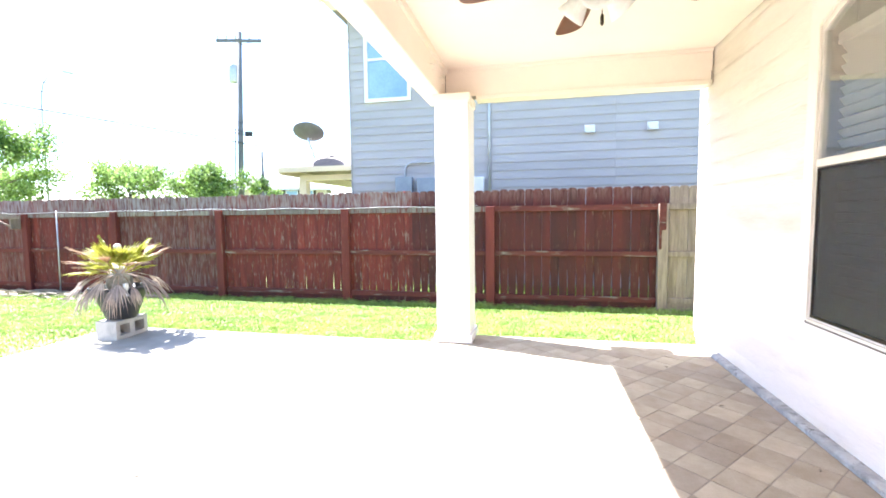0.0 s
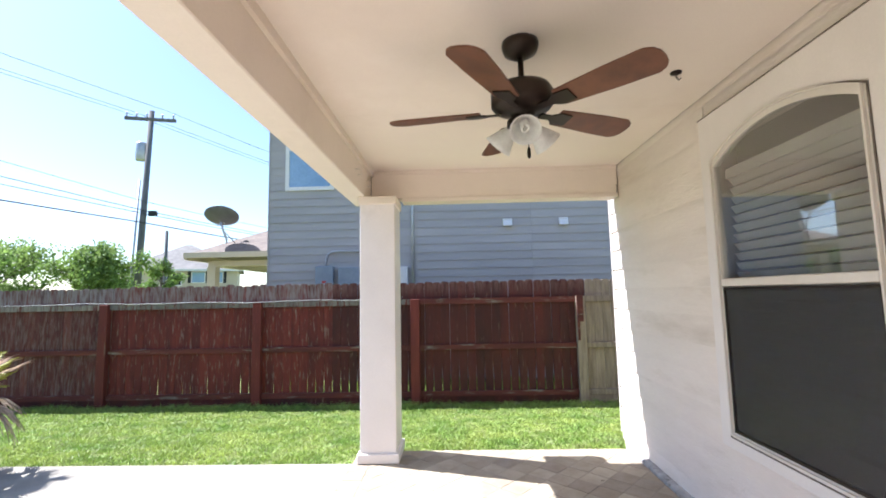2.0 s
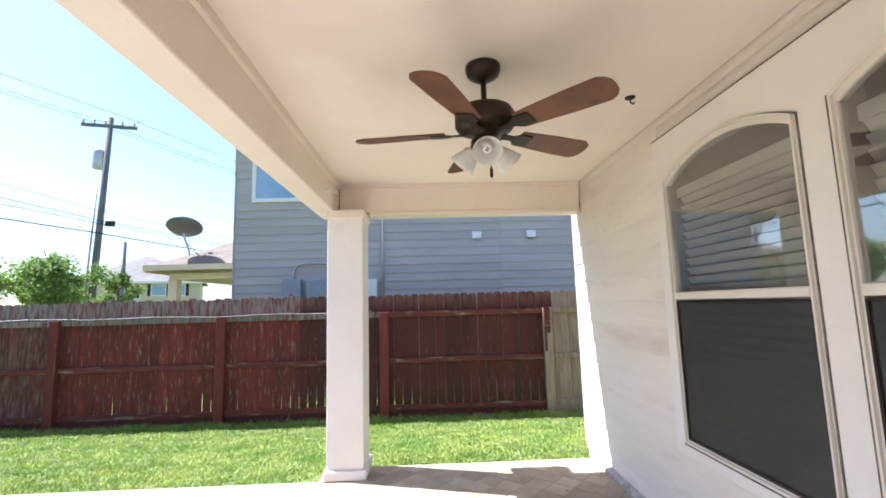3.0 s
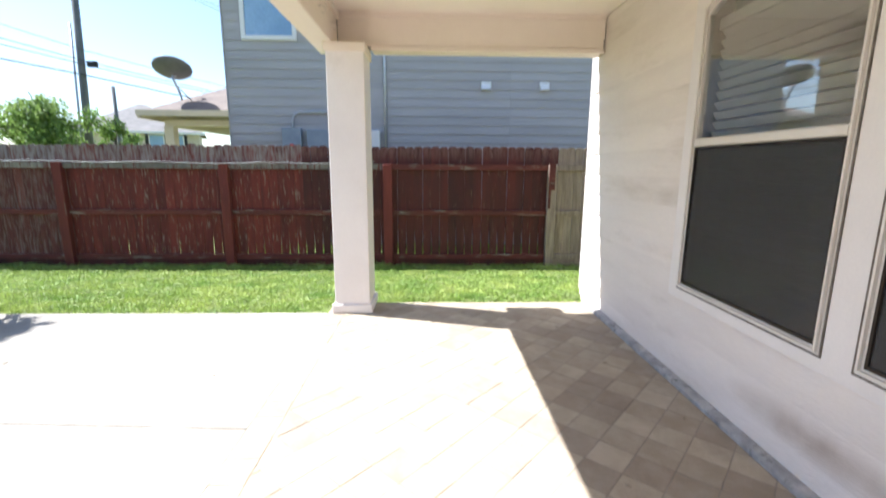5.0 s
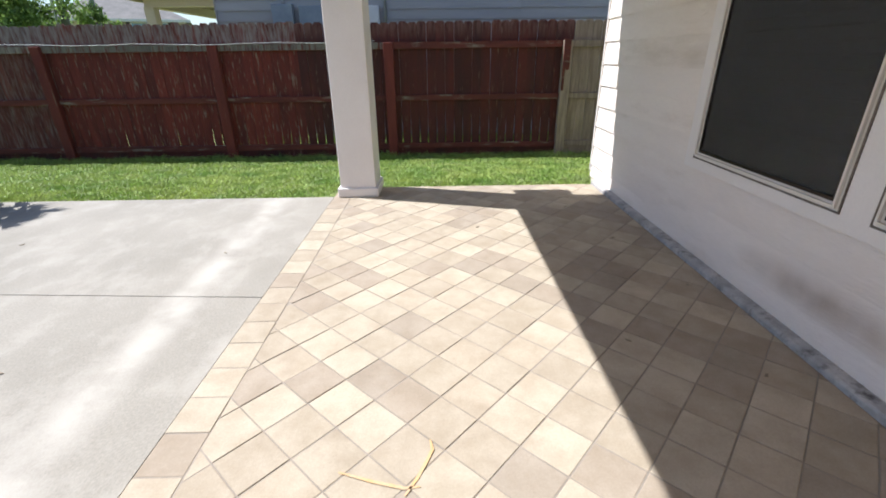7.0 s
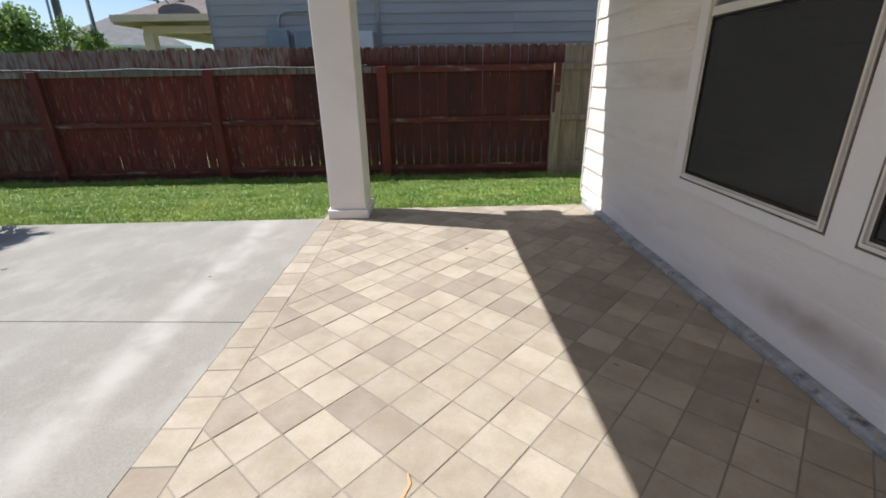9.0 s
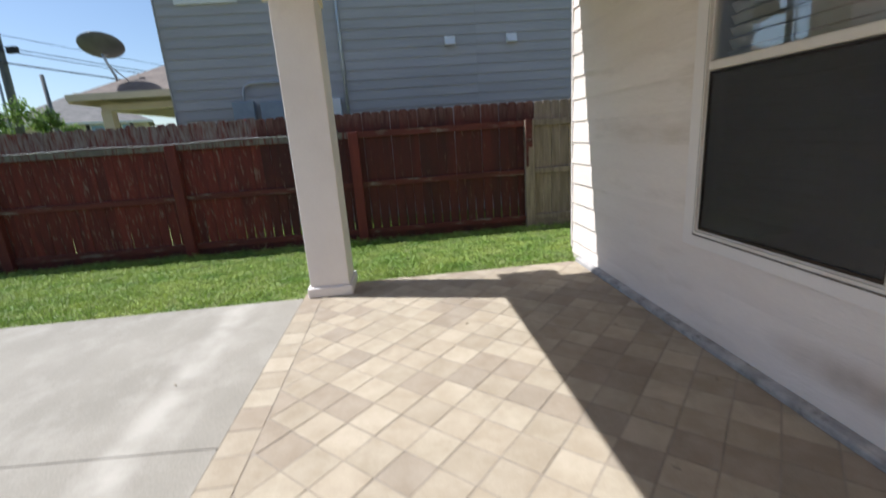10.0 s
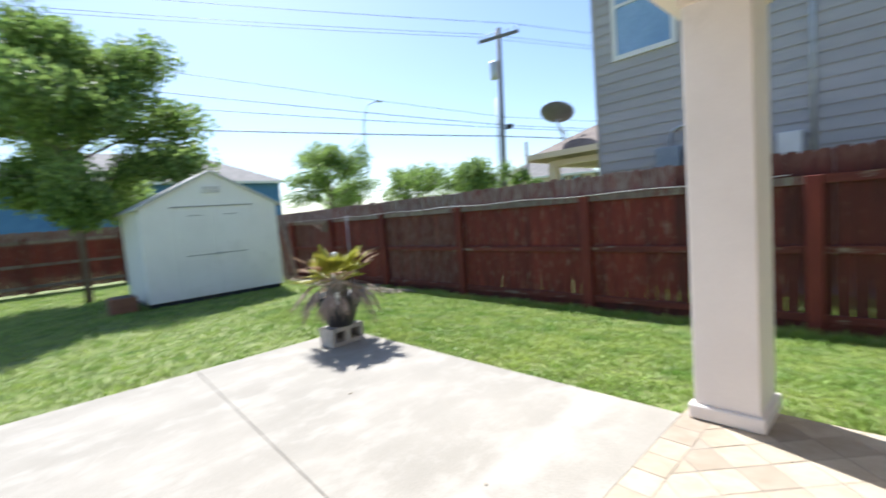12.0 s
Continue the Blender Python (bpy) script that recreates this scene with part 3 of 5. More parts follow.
def build_window(name, y0, y1, case0, case1):
    win = thing(name, "arched double-hung window with dark screen and white casing", "window", kind="structure")
    bm = bmesh.new()
    x0, x1 = WALL_X - 0.045, WALL_X - 0.001
    box(bm, x0, x1, case0, case1, CASE_BOTTOM, SILL)
    box(bm, x0, x1, case0, y0, SILL, CASE_TOP)
    box(bm, x0, x1, y1, case1, SILL, CASE_TOP)
    n = 20
    for i in range(n):
        ya, yb = y0 + (y1 - y0) * i / n, y0 + (y1 - y0) * (i + 1) / n
        prism(bm, [(ya, arch(ya, y0, y1)), (yb, arch(yb, y0, y1)), (yb, CASE_TOP), (ya, CASE_TOP)], "x", x0, x1)
    bmesh.ops.remove_doubles(bm, verts=bm.verts[:], dist=0.0005)
    part("casing", bm, TRIM, win)
    # a dark strip stands in for the shadow line along the casing's top
    part("head_flashing", boxes((x0 - 0.006, x1, case0, case1, CASE_TOP, CASE_TOP + 0.004)), SEALANT_SHADE, win, "thin dark strip painted as the casing's shadow line")
    bm = bmesh.new()
    arch_ring(bm, y0 + 0.001, y1 - 0.001, SILL, 0.008, WALL_X - 0.049, WALL_X - 0.004)
    part("sealant_gap", bm, SEALANT_SHADE, win, "dark weathered sealant joint")
    bm = bmesh.new()
    arch_ring(bm, y0 + 0.001, y1 - 0.001, SILL, 0.038, WALL_X - 0.046, WALL_X - 0.005)
    arch_ring(bm, y0 + 0.020, y1 - 0.020, SILL + 0.019, 0.010, WALL_X - 0.060, WALL_X - 0.048)
    frame_part = part("window_frame", bm, VINYL, win, "beige vinyl frame")
    bm = boxes((WALL_X - 0.052, WALL_X - 0.012, y0 + 0.038, y1 - 0.038, 1.461, 1.505))
    bevel(bm, 0.005, 1)
    part("meeting_rail", bm, VINYL, win)
    bm = bmesh.new()
    pts = [(y0 + 0.03, 1.509)] + [(y0 + 0.03 + (y1 - y0 - 0.06) * i / n, arch(y0 + (y1 - y0) * i / n, y0, y1) - 0.028) for i in range(n + 1)] + [(y1 - 0.03, 1.509)]
    prism(bm, pts, "x", WALL_X - 0.032, WALL_X - 0.028)
    part("upper_pane", bm, GLASS, win).visible_shadow = False
    part("lower_pane", boxes((WALL_X - 0.020, WALL_X - 0.016, y0 + 0.03, y1 - 0.03, SILL + 0.03, 1.455)), GLASS, win).visible_shadow = False
    bm = boxes((WALL_X - 0.040, WALL_X - 0.036, y0 + 0.045, y1 - 0.045, SILL + 0.045, 1.444))
    screen = part("insect_screen", bm, SCREEN, win, "dark grey mesh screen")
    xa, xb, ya, yb, za, zb = WALL_X - 0.046, WALL_X - 0.030, y0 + 0.039, y1 - 0.039, SILL + 0.039, 1.453
    bm = boxes((xa, xb, ya, ya + 0.012, za, zb), (xa, xb, yb - 0.012, yb, za, zb), (xa, xb, ya + 0.012, yb - 0.012, za, za + 0.014), (xa, xb, ya + 0.012, yb - 0.012, zb - 0.010, zb))
    part("screen_frame", bm, BRONZE, win)
    blind = thing("window_blind", "closed off-white slatted blind behind the window", "blind", (WALL_X + 0.045, (y0 + y1) / 2, 0.7), group="window blinds")
    w = (y1 - y0) / 2 - 0.055
    bm = bmesh.new()
    box(bm, -0.025, 0.025, -w, w, -0.0015, 0.0015, pose(0, 0, 0, 0, 57, 0))
    me = mesh_of("slat", bm, SLAT)
    z = 0.05
    while z < 1.38:
        piece("slat", me, blind, pose(0, 0, z))
        z += 0.055
    part("head_rail", boxes((-0.03, 0.025, -w, w, 1.39, 1.45)), SLAT, blind)
    return win


build_window("window_1", *WINDOWS[0], 3.035, CASE_Y1)
build_window("window_2", *WINDOWS[1], CASE_Y0, 3.035)


# ---- fence ----
POSTS = [-18.1, -15.65, -13.2, -10.82, -8.49, -6.03, -3.42, -0.80, 1.90, 4.4]
fence = thing("fence", "tall wooden picket fence with worn red stain", "fence", (0, 0, 0))


def picket_mesh(w, h, name, material, lean=0.0, foot=0.0):
    """A dog-eared board; foot narrows its lower end, where it has rotted and shrunk."""
    b = bmesh.new()
    c = 0.028
    prism(b, [(-w / 2 + foot, 0), (w / 2 - foot, 0), (w / 2 - foot * 0.8, 0.22), (w / 2, 0.52), (w / 2 + lean, h - c), (w / 2 - c + lean, h), (-w / 2 + c + lean, h), (-w / 2 + lean, h - c), (-w / 2, 0.48), (-w / 2 + foot * 0.8, 0.25)], "y", 0.0, 0.016)
    return mesh_of(name, b, material)


rng = random.Random(4)
PICK = [picket_mesh(0.1400 - 0.001 * (i % 3), 1.83 + 0.006 * i, "picket", FENCE, rng.uniform(-0.003, 0.003), 0.002 if i % 3 else 0.008) for i in range(5)]
PICK_FRESH = [picket_mesh(0.1375, 1.83 + 0.004 * i, "picket", FENCE_FRESH, rng.uniform(-0.003, 0.003), 0.005 + 0.003 * i) for i in range(4)]
PICK_WORN = [picket_mesh(0.1395, 1.83 + 0.005 * i, "picket", FENCE_WORN, rng.uniform(-0.003, 0.003), 0.002) for i in range(4)]
PICK_RAW = [picket_mesh(0.133, 1.83 + 0.004 * i, "picket", RAW_WOOD) for i in range(2)]
x, k = -18.3, 0
while x < 4.4:
    kind_ = PICK_RAW if x > 1.93 else PICK_FRESH if x > -2.2 else PICK_WORN if -8.5 < x < -6.0 or x < -10.8 else PICK
    piece("picket", rng.choice(kind_), fence,
          pose(x, FENCE_Y + 0.045 + 0.003 * (k % 2) + rng.uniform(0, 0.002), -0.185 + rng.uniform(-0.008, 0.006), 0, rng.uniform(-0.12, 0.12), 0))
    x += 0.1385 + rng.uniform(0.0, 0.002)
    k += 1
for i, (a, b) in enumerate(zip(POSTS, POSTS[1:])):
    m = RAW_WOOD if a > 1.8 else FENCE_RAIL
    for z0 in (1.275, 0.535, -0.205):
        bm = boxes((a + 0.05, b - 0.05, FENCE_Y + 0.004, FENCE_Y + 0.044, z0, z0 + 0.085))
        bevel(bm, 0.004, 1)
        part("rail", bm, m, fence)
    part("kickboard", boxes((a + 0.05, b - 0.05, FENCE_Y + 0.024, FENCE_Y + 0.043, -0.365, -0.207)), FENCE_FRESH if a < 1.8 else RAW_WOOD, fence, "dark kickboard")
    part("ledge_strip", boxes((a + 0.075, b - 0.075, FENCE_Y - 0.006, FENCE_Y + 0.003, 1.28, 1.37)), FENCE_GREY if a < -0.9 else FENCE_RAIL if a < 1.8 else RAW_WOOD, fence, "weathered strip on the top rail")
for x in POSTS:
    bm = boxes((-0.072, 0.072, -0.055, 0.044, -0.50, 1.37))
    bevel(bm, 0.006, 1)
    ob = part("post", bm, RAW_WOOD if x > 1.8 else FENCE_POST, fence)
    ob.location = (x, FENCE_Y, 0)
part("post_sleeve", boxes((1.835, 1.87, FENCE_Y - 0.075, FENCE_Y - 0.05, 0.66, 1.385), (1.87, 1.935, FENCE_Y - 0.07, FENCE_Y - 0.051, 0.96, 1.385)), FENCE_RAIL, fence, "red stained board on the bare post")

cord = thing("white_cord", "thin white cord running along the fence rail", "cord", (0, FENCE_Y, 1.375))
bm = bmesh.new()
tube(bm, [(-16.0 + 0.5 * i, -0.012 - 0.06 * (1 if i % 5 == 0 else 0.4), 0.008 + 0.012 * math.sin(i * 1.7) + 0.008 * math.sin(i * 0.43)) for i in range(31)], 0.004, 6)
part("strand", bm, WHITE_CORD, cord)

# back fence across the yard's far end
BACK_X = -18.4
back = thing("back_fence", "dark weathered wooden fence at the yard's end", "fence", (0, 0, 0))
y = -14.0
while y < FENCE_Y:
    piece("picket", rng.choice(PICK), back, pose(BACK_X - 0.062, y, -0.12 + rng.uniform(-0.015, 0.01), 0, 0, 90))
    y += 0.1395
y = -14.0
while y < FENCE_Y - 1:
    for z0 in (1.36, 0.66, 0.01):
        part("rail", boxes((BACK_X - 0.044, BACK_X, y + 0.05, y + 2.35, z0, z0 + 0.09)), FENCE_GREY, back)
    part("post", boxes((BACK_X - 0.04, BACK_X + 0.05, y - 0.05, y + 0.05, -0.4, 1.53)), FENCE_RAIL, back)
    y += 2.4


# ---- neighbouring house ----
NY, NX0, NX1, N_TOP = 10.76, -4.11, 9.0, 5.87
house = thing("grey_house", "two-storey grey lap-sided neighbouring house", "house", (0, NY, LAWN_Z))
NZ = -LAWN_Z
N_WIN = (-3.68, -2.78, 3.805, 5.43)
core = part("wall", boxes((NX0 + 0.02, NX1, 0.02, 6.0, 0, N_TOP + NZ)), N_SIDING, house)
z, e = 0.0, 0.175
while z < N_TOP + NZ - 0.05:
    zz = z - NZ
    if N_WIN[2] - e < zz < N_WIN[3]:
        spans = [(NX0, N_WIN[0] - 0.06), (N_WIN[1] + 0.06, NX1)]
    else:
        spans = [(NX0, 1.5), (1.503, NX1)]
    for a, b in spans:
        piece("siding_board", lap_mesh(b - a, e, "siding_board", N_SIDING, 0.024), core, pose(a, 0.02, z))
    z += e
part("corner_board", boxes((NX0 - 0.02, NX0 + 0.002, -0.015, 0.10, 0, N_TOP + NZ)), N_SIDING, house)
w = part("window", boxes((N_WIN[0] - 0.08, N_WIN[1] + 0.08, -0.035, 0.019, N_WIN[2] + NZ - 0.08, N_WIN[2] + NZ), (N_WIN[0] - 0.08, N_WIN[1] + 0.08, -0.035, 0.019, N_WIN[3] + NZ, N_WIN[3] + NZ + 0.08),
                         (N_WIN[0] - 0.08, N_WIN[0], -0.035, 0.019, N_WIN[2] + NZ, N_WIN[3] + NZ), (N_WIN[1], N_WIN[1] + 0.08, -0.035, 0.019, N_WIN[2] + NZ, N_WIN[3] + NZ),
                         (N_WIN[0], N_WIN[1], -0.02, 0.015, (N_WIN[2] + N_WIN[3]) / 2 + NZ, (N_WIN[2] + N_WIN[3]) / 2 + NZ + 0.05)), N_TRIM, house, "white framed window")
part("pane", boxes((N_WIN[0], N_WIN[1], 0.0, 0.006, N_WIN[2] + NZ, N_WIN[3] + NZ)), WINDOW_FAR, w, "pane with the sky's reflection painted in blue")
roof = bmesh.new()
prism(roof, [(-0.5, N_TOP + NZ - 0.05), (3.0, N_TOP + NZ + 1.6), (6.5, N_TOP + NZ - 0.05)], "x", NX0 - 0.42, NX1)
roof_ob = part("roof", roof, SHINGLE_GREY, house)
bm = boxes((NX0 - 0.45, NX1, -0.60, -0.48, N_TOP + NZ - 0.14, N_TOP + NZ))
bevel(bm, 0.02, 2)
part("gutter", bm, N_TRIM, roof_ob)
part("soffit", boxes((NX0 - 0.42, NX1, -0.48, 0.02, N_TOP + NZ - 0.08, N_TOP + NZ - 0.051)), N_TRIM, roof_ob)
for vx in (1.0, 2.17):
    bm = boxes((vx - 0.10, vx + 0.10, -0.05, -0.01, 2.84 + NZ, 3.0 + NZ))
    bevel(bm, 0.01, 1)
    v = part("wall_vent", bm, N_TRIM, house, "white exhaust vent")
    bm = bmesh.new()
    prism(bm, [(-0.13, 2.84 + NZ), (-0.05, 2.96 + NZ), (-0.05, 2.84 + NZ)], "x", vx - 0.085, vx + 0.085)
    part("hood", bm, N_TRIM, v)
bm = bmesh.new()
tube(bm, [(-1.01, -0.03, NZ + 1.2), (-1.01, -0.03, NZ + 3.7), (-1.01, 0.0, NZ + 3.8)], 0.028, 8)
part("conduit", bm, STEEL, house, "grey vertical conduit")
bm = bmesh.new()
tube(bm, [(-2.86, -0.03, NZ + 1.9), (-2.86, -0.03, NZ + 2.22), (-2.82, -0.03, NZ + 2.33), (-2.70, -0.03, NZ + 2.385), (-2.0, -0.03, NZ + 2.385)], 0.022, 8)
part("conduit", bm, STEEL, house, "bent grey conduit")
for (bx0, bx1, bz0, bz1, lab) in ((-3.06, -2.68, 1.4, 2.07, "grey meter box"), (-2.57, -2.05, 1.4, 2.04, "grey breaker box"), (-1.40, -1.12, 1.4, 2.03, "white utility box")):
    bm = boxes((bx0, bx1, -0.14, -0.012, NZ + bz0, NZ + bz1))
    bevel(bm, 0.012, 2)
    part("utility_box", bm, N_TRIM if "white" in lab else UTILITY, house, lab)
part("sticker", boxes((-2.91, -2.83, -0.146, -0.141, NZ + 1.72, NZ + 1.76)), RED, house, "small red tag")

# porch wing of the neighbouring house with a hipped roof
wing = thing("house_porch", "tan covered porch with brown shingled hip roof", "porch", (0, 0, LAWN_Z))
W0, W1, WY0, WY1, WE, WA = -7.66, NX0 - 0.45, 13.6, 19.0, 3.0, 4.03
bm = bmesh.new()
a = [bm.verts.new(p) for p in ((W0, WY0, WE), (W1 + 1.0, WY0, WE), (W1 + 1.0, WY1, WE), (W0, WY1, WE))]
t1, t2 = bm.verts.new((W0 + 2.6, WY0 + 2.2, WA + 0.25)), bm.verts.new((W1 + 1.0, WY0 + 2.2, WA + 0.25))
for f in ((a[0], a[1], t2, t1), (a[2], a[3], t1, t2), (a[3], a[0], t1), (a[1], a[2], t2), (a[3], a[2], a[1], a[0])):
    bm.faces.new(f)
r = part("roof", bm, SHINGLE, wing)
bm = boxes((W0 - 0.06, W1 + 1.0, WY0 - 0.06, WY0 - 0.001, WE - 0.12, WE + 0.03), (W0 - 0.06, W0 - 0.001, WY0 - 0.001, WY1, WE - 0.17, WE + 0.03))
part("fascia", bm, N_CREAM, r, "cream fascia board")
part("beam", boxes((W0 + 0.4, W1 + 1.0, WY0 + 0.4, WY0 + 0.6, WE - 0.34, WE - 0.18), (W0 + 0.4, W0 + 0.6, WY0 + 0.6, WY1, WE - 0.34, WE - 0.18)), N_CREAM, wing)
for px, py in ((W0 + 0.5, WY0 + 0.5), (W0 + 0.5, WY0 + 4.5)):
    part("post", boxes((px - 0.12, px + 0.12, py - 0.12, py + 0.12, 0, WE - 0.34)), N_CREAM, wing)
part("roof_vent", boxes((W0 + 3.0, W0 + 3.16, WY0 + 2.1, WY0 + 2.3, WA + 0.2, WA + 0.48)), DARK, r)

dish = thing("satellite_dish", "grey oval satellite dish on a bent mast", "satellite dish", (-6.72, WY0 + 0.35, LAWN_Z + WE + 0.32))
bm = bmesh.new()
tube(bm, [(0, 0, 0), (0, 0, 0.10), (-0.10, -0.05, 0.42), (-0.16, -0.06, 0.62)], 0.03, 8)
tube(bm, [(0.16, 0.2, 0.02), (-0.09, -0.04, 0.38)], 0.015, 6)
part("mast", bm, STEEL, dish)
bm = bmesh.new()
prof = [(0.02, 0.0), (0.18, 0.015), (0.34, 0.055), (0.47, 0.11), (0.475, 0.118), (0.34, 0.066), (0.18, 0.027), (0.02, 0.012)]
lathe(bm, prof, 28, pose(-0.16, -0.05, 0.72, -36, 0, 10), 1.0, 0.85)
d = part("reflector", bm, DISH, dish)
bm = bmesh.new()
tube(bm, [(-0.16, 0.0, 0.60), (-0.14, 0.42, 0.66), (-0.13, 0.50, 0.80)], 0.014, 6)
box(bm, -0.17, -0.09, 0.46, 0.56, 0.80, 0.90)
part("feed_arm", bm, STEEL, dish)

# ---- utility pole and wires ----
POLE_AT = (-15.35, 22.6)
pole = thing("utility_pole", "tall grey wooden utility pole with crossarm", "utility pole", (*POLE_AT, LAWN_Z))
PH = 11.25
bm = bmesh.new()
tube(bm, [(-0.42, 0, -0.5), (0, 0, PH)], 0.17, 12, 0.12)
part("pole", bm, POLE, pole)
bm = boxes((-1.15, 1.15, -0.16, -0.05, PH - 0.55, PH - 0.40))
bmesh.ops.rotate(bm, cent=(0, 0, 0), matrix=Matrix.Rotation(radians(15), 3, "Z"), verts=bm.verts[:])
arm = part("crossarm", bm, POLE, pole)
for ix in (-1.05, -0.6, -0.15, 0.55, 1.05):
    bm = bmesh.new()
    lathe(bm, [(0.02, 0), (0.05, 0.05), (0.03, 0.10), (0.06, 0.16), (0.03, 0.24)], 10, Matrix.Translation((ix * math.cos(radians(15)), ix * math.sin(radians(15)) - 0.1, PH - 0.40)))
    part("insulator", bm, STEEL, arm)
bm = bmesh.new()
lathe(bm, [(0.2, 0), (0.23, 0.05), (0.23, 0.85), (0.2, 0.92)], 16, Matrix.Translation((-0.38, -0.12, PH - 2.6)))
part("transformer", bm, STEEL, pole, "grey cylindrical transformer")
bm = bmesh.new()
tube(bm, [(-0.66, -0.12, 0), (-0.36, -0.12, PH - 3.6)], 0.05, 8)
part("riser_pipe", bm, STEEL, pole)
bm = boxes((0.12, 0.5, -0.1, 0.05, PH - 5.4, PH - 5.15))
part("cable_box", bm, DARK, pole)


def wire(a, b, sag, r=0.018, name="power_line", label="thin black overhead power line"):
    a, b = Vector(a), Vector(b)
    n = 24
    mid = a.copy()
    ob = thing(name, label, "cable", tuple(a), group="overhead wires")
    bm = bmesh.new()
    tube(bm, [(b - a) * (i / n) - Vector((0, 0, sag * 4 * (i / n) * (1 - i / n))) for i in range(n + 1)], r, 5)
    part("strand", bm, CABLE, ob)


px, py = POLE_AT
for dz, r, climb in ((-4.7, 0.012, 7.0), (-5.15, 0.018, 5.6), (-5.3, 0.018, 4.2), (-5.75, 0.030, 2.7)):
    wire((px, py - 0.15, LAWN_Z + PH + dz), (px - 20, py - 45.5, LAWN_Z + PH + dz + climb), 0.35, r)
    wire((px, py - 0.15, LAWN_Z + PH + dz), (px + 20, py + 45.5, LAWN_Z + PH + dz - 0.2), 0.6, r)
for ix in (-1.05, -0.6, 1.05):
    wire((px + ix, py - 0.2, LAWN_Z + PH - 0.16), (px - 20 + ix, py - 45.5, LAWN_Z + PH + 0.8), 0.5, 0.011)
    wire((px + ix, py - 0.2, LAWN_Z + PH - 0.16), (px + 20 + ix, py + 45.5, LAWN_Z + PH), 0.6, 0.011)

# ---- street lamp far off ----
lamp = thing("street_lamp", "tall grey street lamp on a curved arm", "street lamp", (-29.2, 22.9, LAWN_Z), turn=80)
bm = bmesh.new()
tube(bm, [(0, 0, 0), (0, 0, 8.6), (0.15, 0, 9.7), (0.6, 0, 10.5), (1.3, 0, 10.75)], 0.07, 8, 0.03)
part("mast", bm, STEEL, lamp)
bm = boxes((1.2, 1.8, -0.12, 0.12, 10.70, 10.82))
bevel(bm, 0.04, 2)
part("lamp_head", bm, STEEL, lamp)


slim = thing("utility_pole", "far slim grey utility pole behind the trees", "utility pole", (-20.72, 32.13, LAWN_Z))
bm = bmesh.new()
tube(bm, [(0, 0, -0.3), (0, 0, 6.6)], 0.13, 8, 0.11)
part("pole", bm, POLE, slim)

# ---- far houses ----
def far_house(name, at, size, wall_m, roof_m, label, wins, turn=0, rise=2.0, shutters=False):
    sx, sy, h = size
    ob = thing(name, label, "house", at, turn=turn)
    part("wall", boxes((-sx / 2, sx / 2, -sy / 2, sy / 2, 0, h)), wall_m, ob)
    bm = bmesh.new()
    o = 0.5
    a = [bm.verts.new(p) for p in ((-sx / 2 - o, -sy / 2 - o, h), (sx / 2 + o, -sy / 2 - o, h), (sx / 2 + o, sy / 2 + o, h), (-sx / 2 - o, sy / 2 + o, h))]
    k = max(sx / 2 - sy / 2, 0.3)
    t = [bm.verts.new((-k, 0, h + rise)), bm.verts.new((k, 0, h + rise))]
    for f in ((a[0], a[1], t[1], t[0]), (a[2], a[3], t[0], t[1]), (a[3], a[0], t[0]), (a[1], a[2], t[1]), tuple(a[::-1])):
        bm.faces.new(f)
    r = part("roof", bm, roof_m, ob)
    part("fascia", boxes((-sx / 2 - o - 0.03, sx / 2 + o + 0.03, -sy / 2 - o - 0.03, -sy / 2 - o, h - 0.15, h + 0.05)), N_TRIM, r)
    for wx, wz, ww, wh in wins:
        y = -sy / 2
        w = part("window", boxes((wx - ww / 2 - 0.08, wx + ww / 2 + 0.08, y - 0.06, y - 0.002, wz - 0.08, wz), (wx - ww / 2 - 0.08, wx + ww / 2 + 0.08, y - 0.06, y - 0.002, wz + wh, wz + wh + 0.08),
                                 (wx - ww / 2 - 0.08, wx - ww / 2, y - 0.06, y - 0.002, wz, wz + wh), (wx + ww / 2, wx + ww / 2 + 0.08, y - 0.06, y - 0.002, wz, wz + wh)), N_TRIM, ob)
        part("pane", boxes((wx - ww / 2, wx + ww / 2, y - 0.03, y - 0.004, wz, wz + wh)), DARK if shutters and wx < 0 else WINDOW_FAR, w)
        if shutters and wx > 0:
            for s in (-1, 1):
                part("shutter", boxes((wx + s * (ww / 2 + 0.22) - 0.13, wx + s * (ww / 2 + 0.22) + 0.13, y - 0.05, y - 0.004, wz - 0.08, wz + wh + 0.08)), DARK, w, "dark window shutter")
    return ob


far_house("tan_house", (-28.0, 46.7, LAWN_Z - 0.5), (9.5, 9, 5.0), N_CREAM, SHINGLE_GREY, "far tan house with dark shutters and grey hip roof", [(-0.65, 3.55, 1.1, 1.15), (1.35, 3.8, 1.05, 0.95), (3.2, 3.8, 0.45, 0.95)], 25, 2.85, True)
far_house("blue_house", (-42.9, 10.3, LAWN_Z + 0.15), (18.5, 10, 5.3), BLUE, SHINGLE_GREY, "far blue house with grey hip roof", [(-4.5, 3.2, 1.6, 1.3), (-1.0, 3.2, 1.6, 1.3), (4.0, 3.2, 1.6, 1.3)], 90, 2.8)

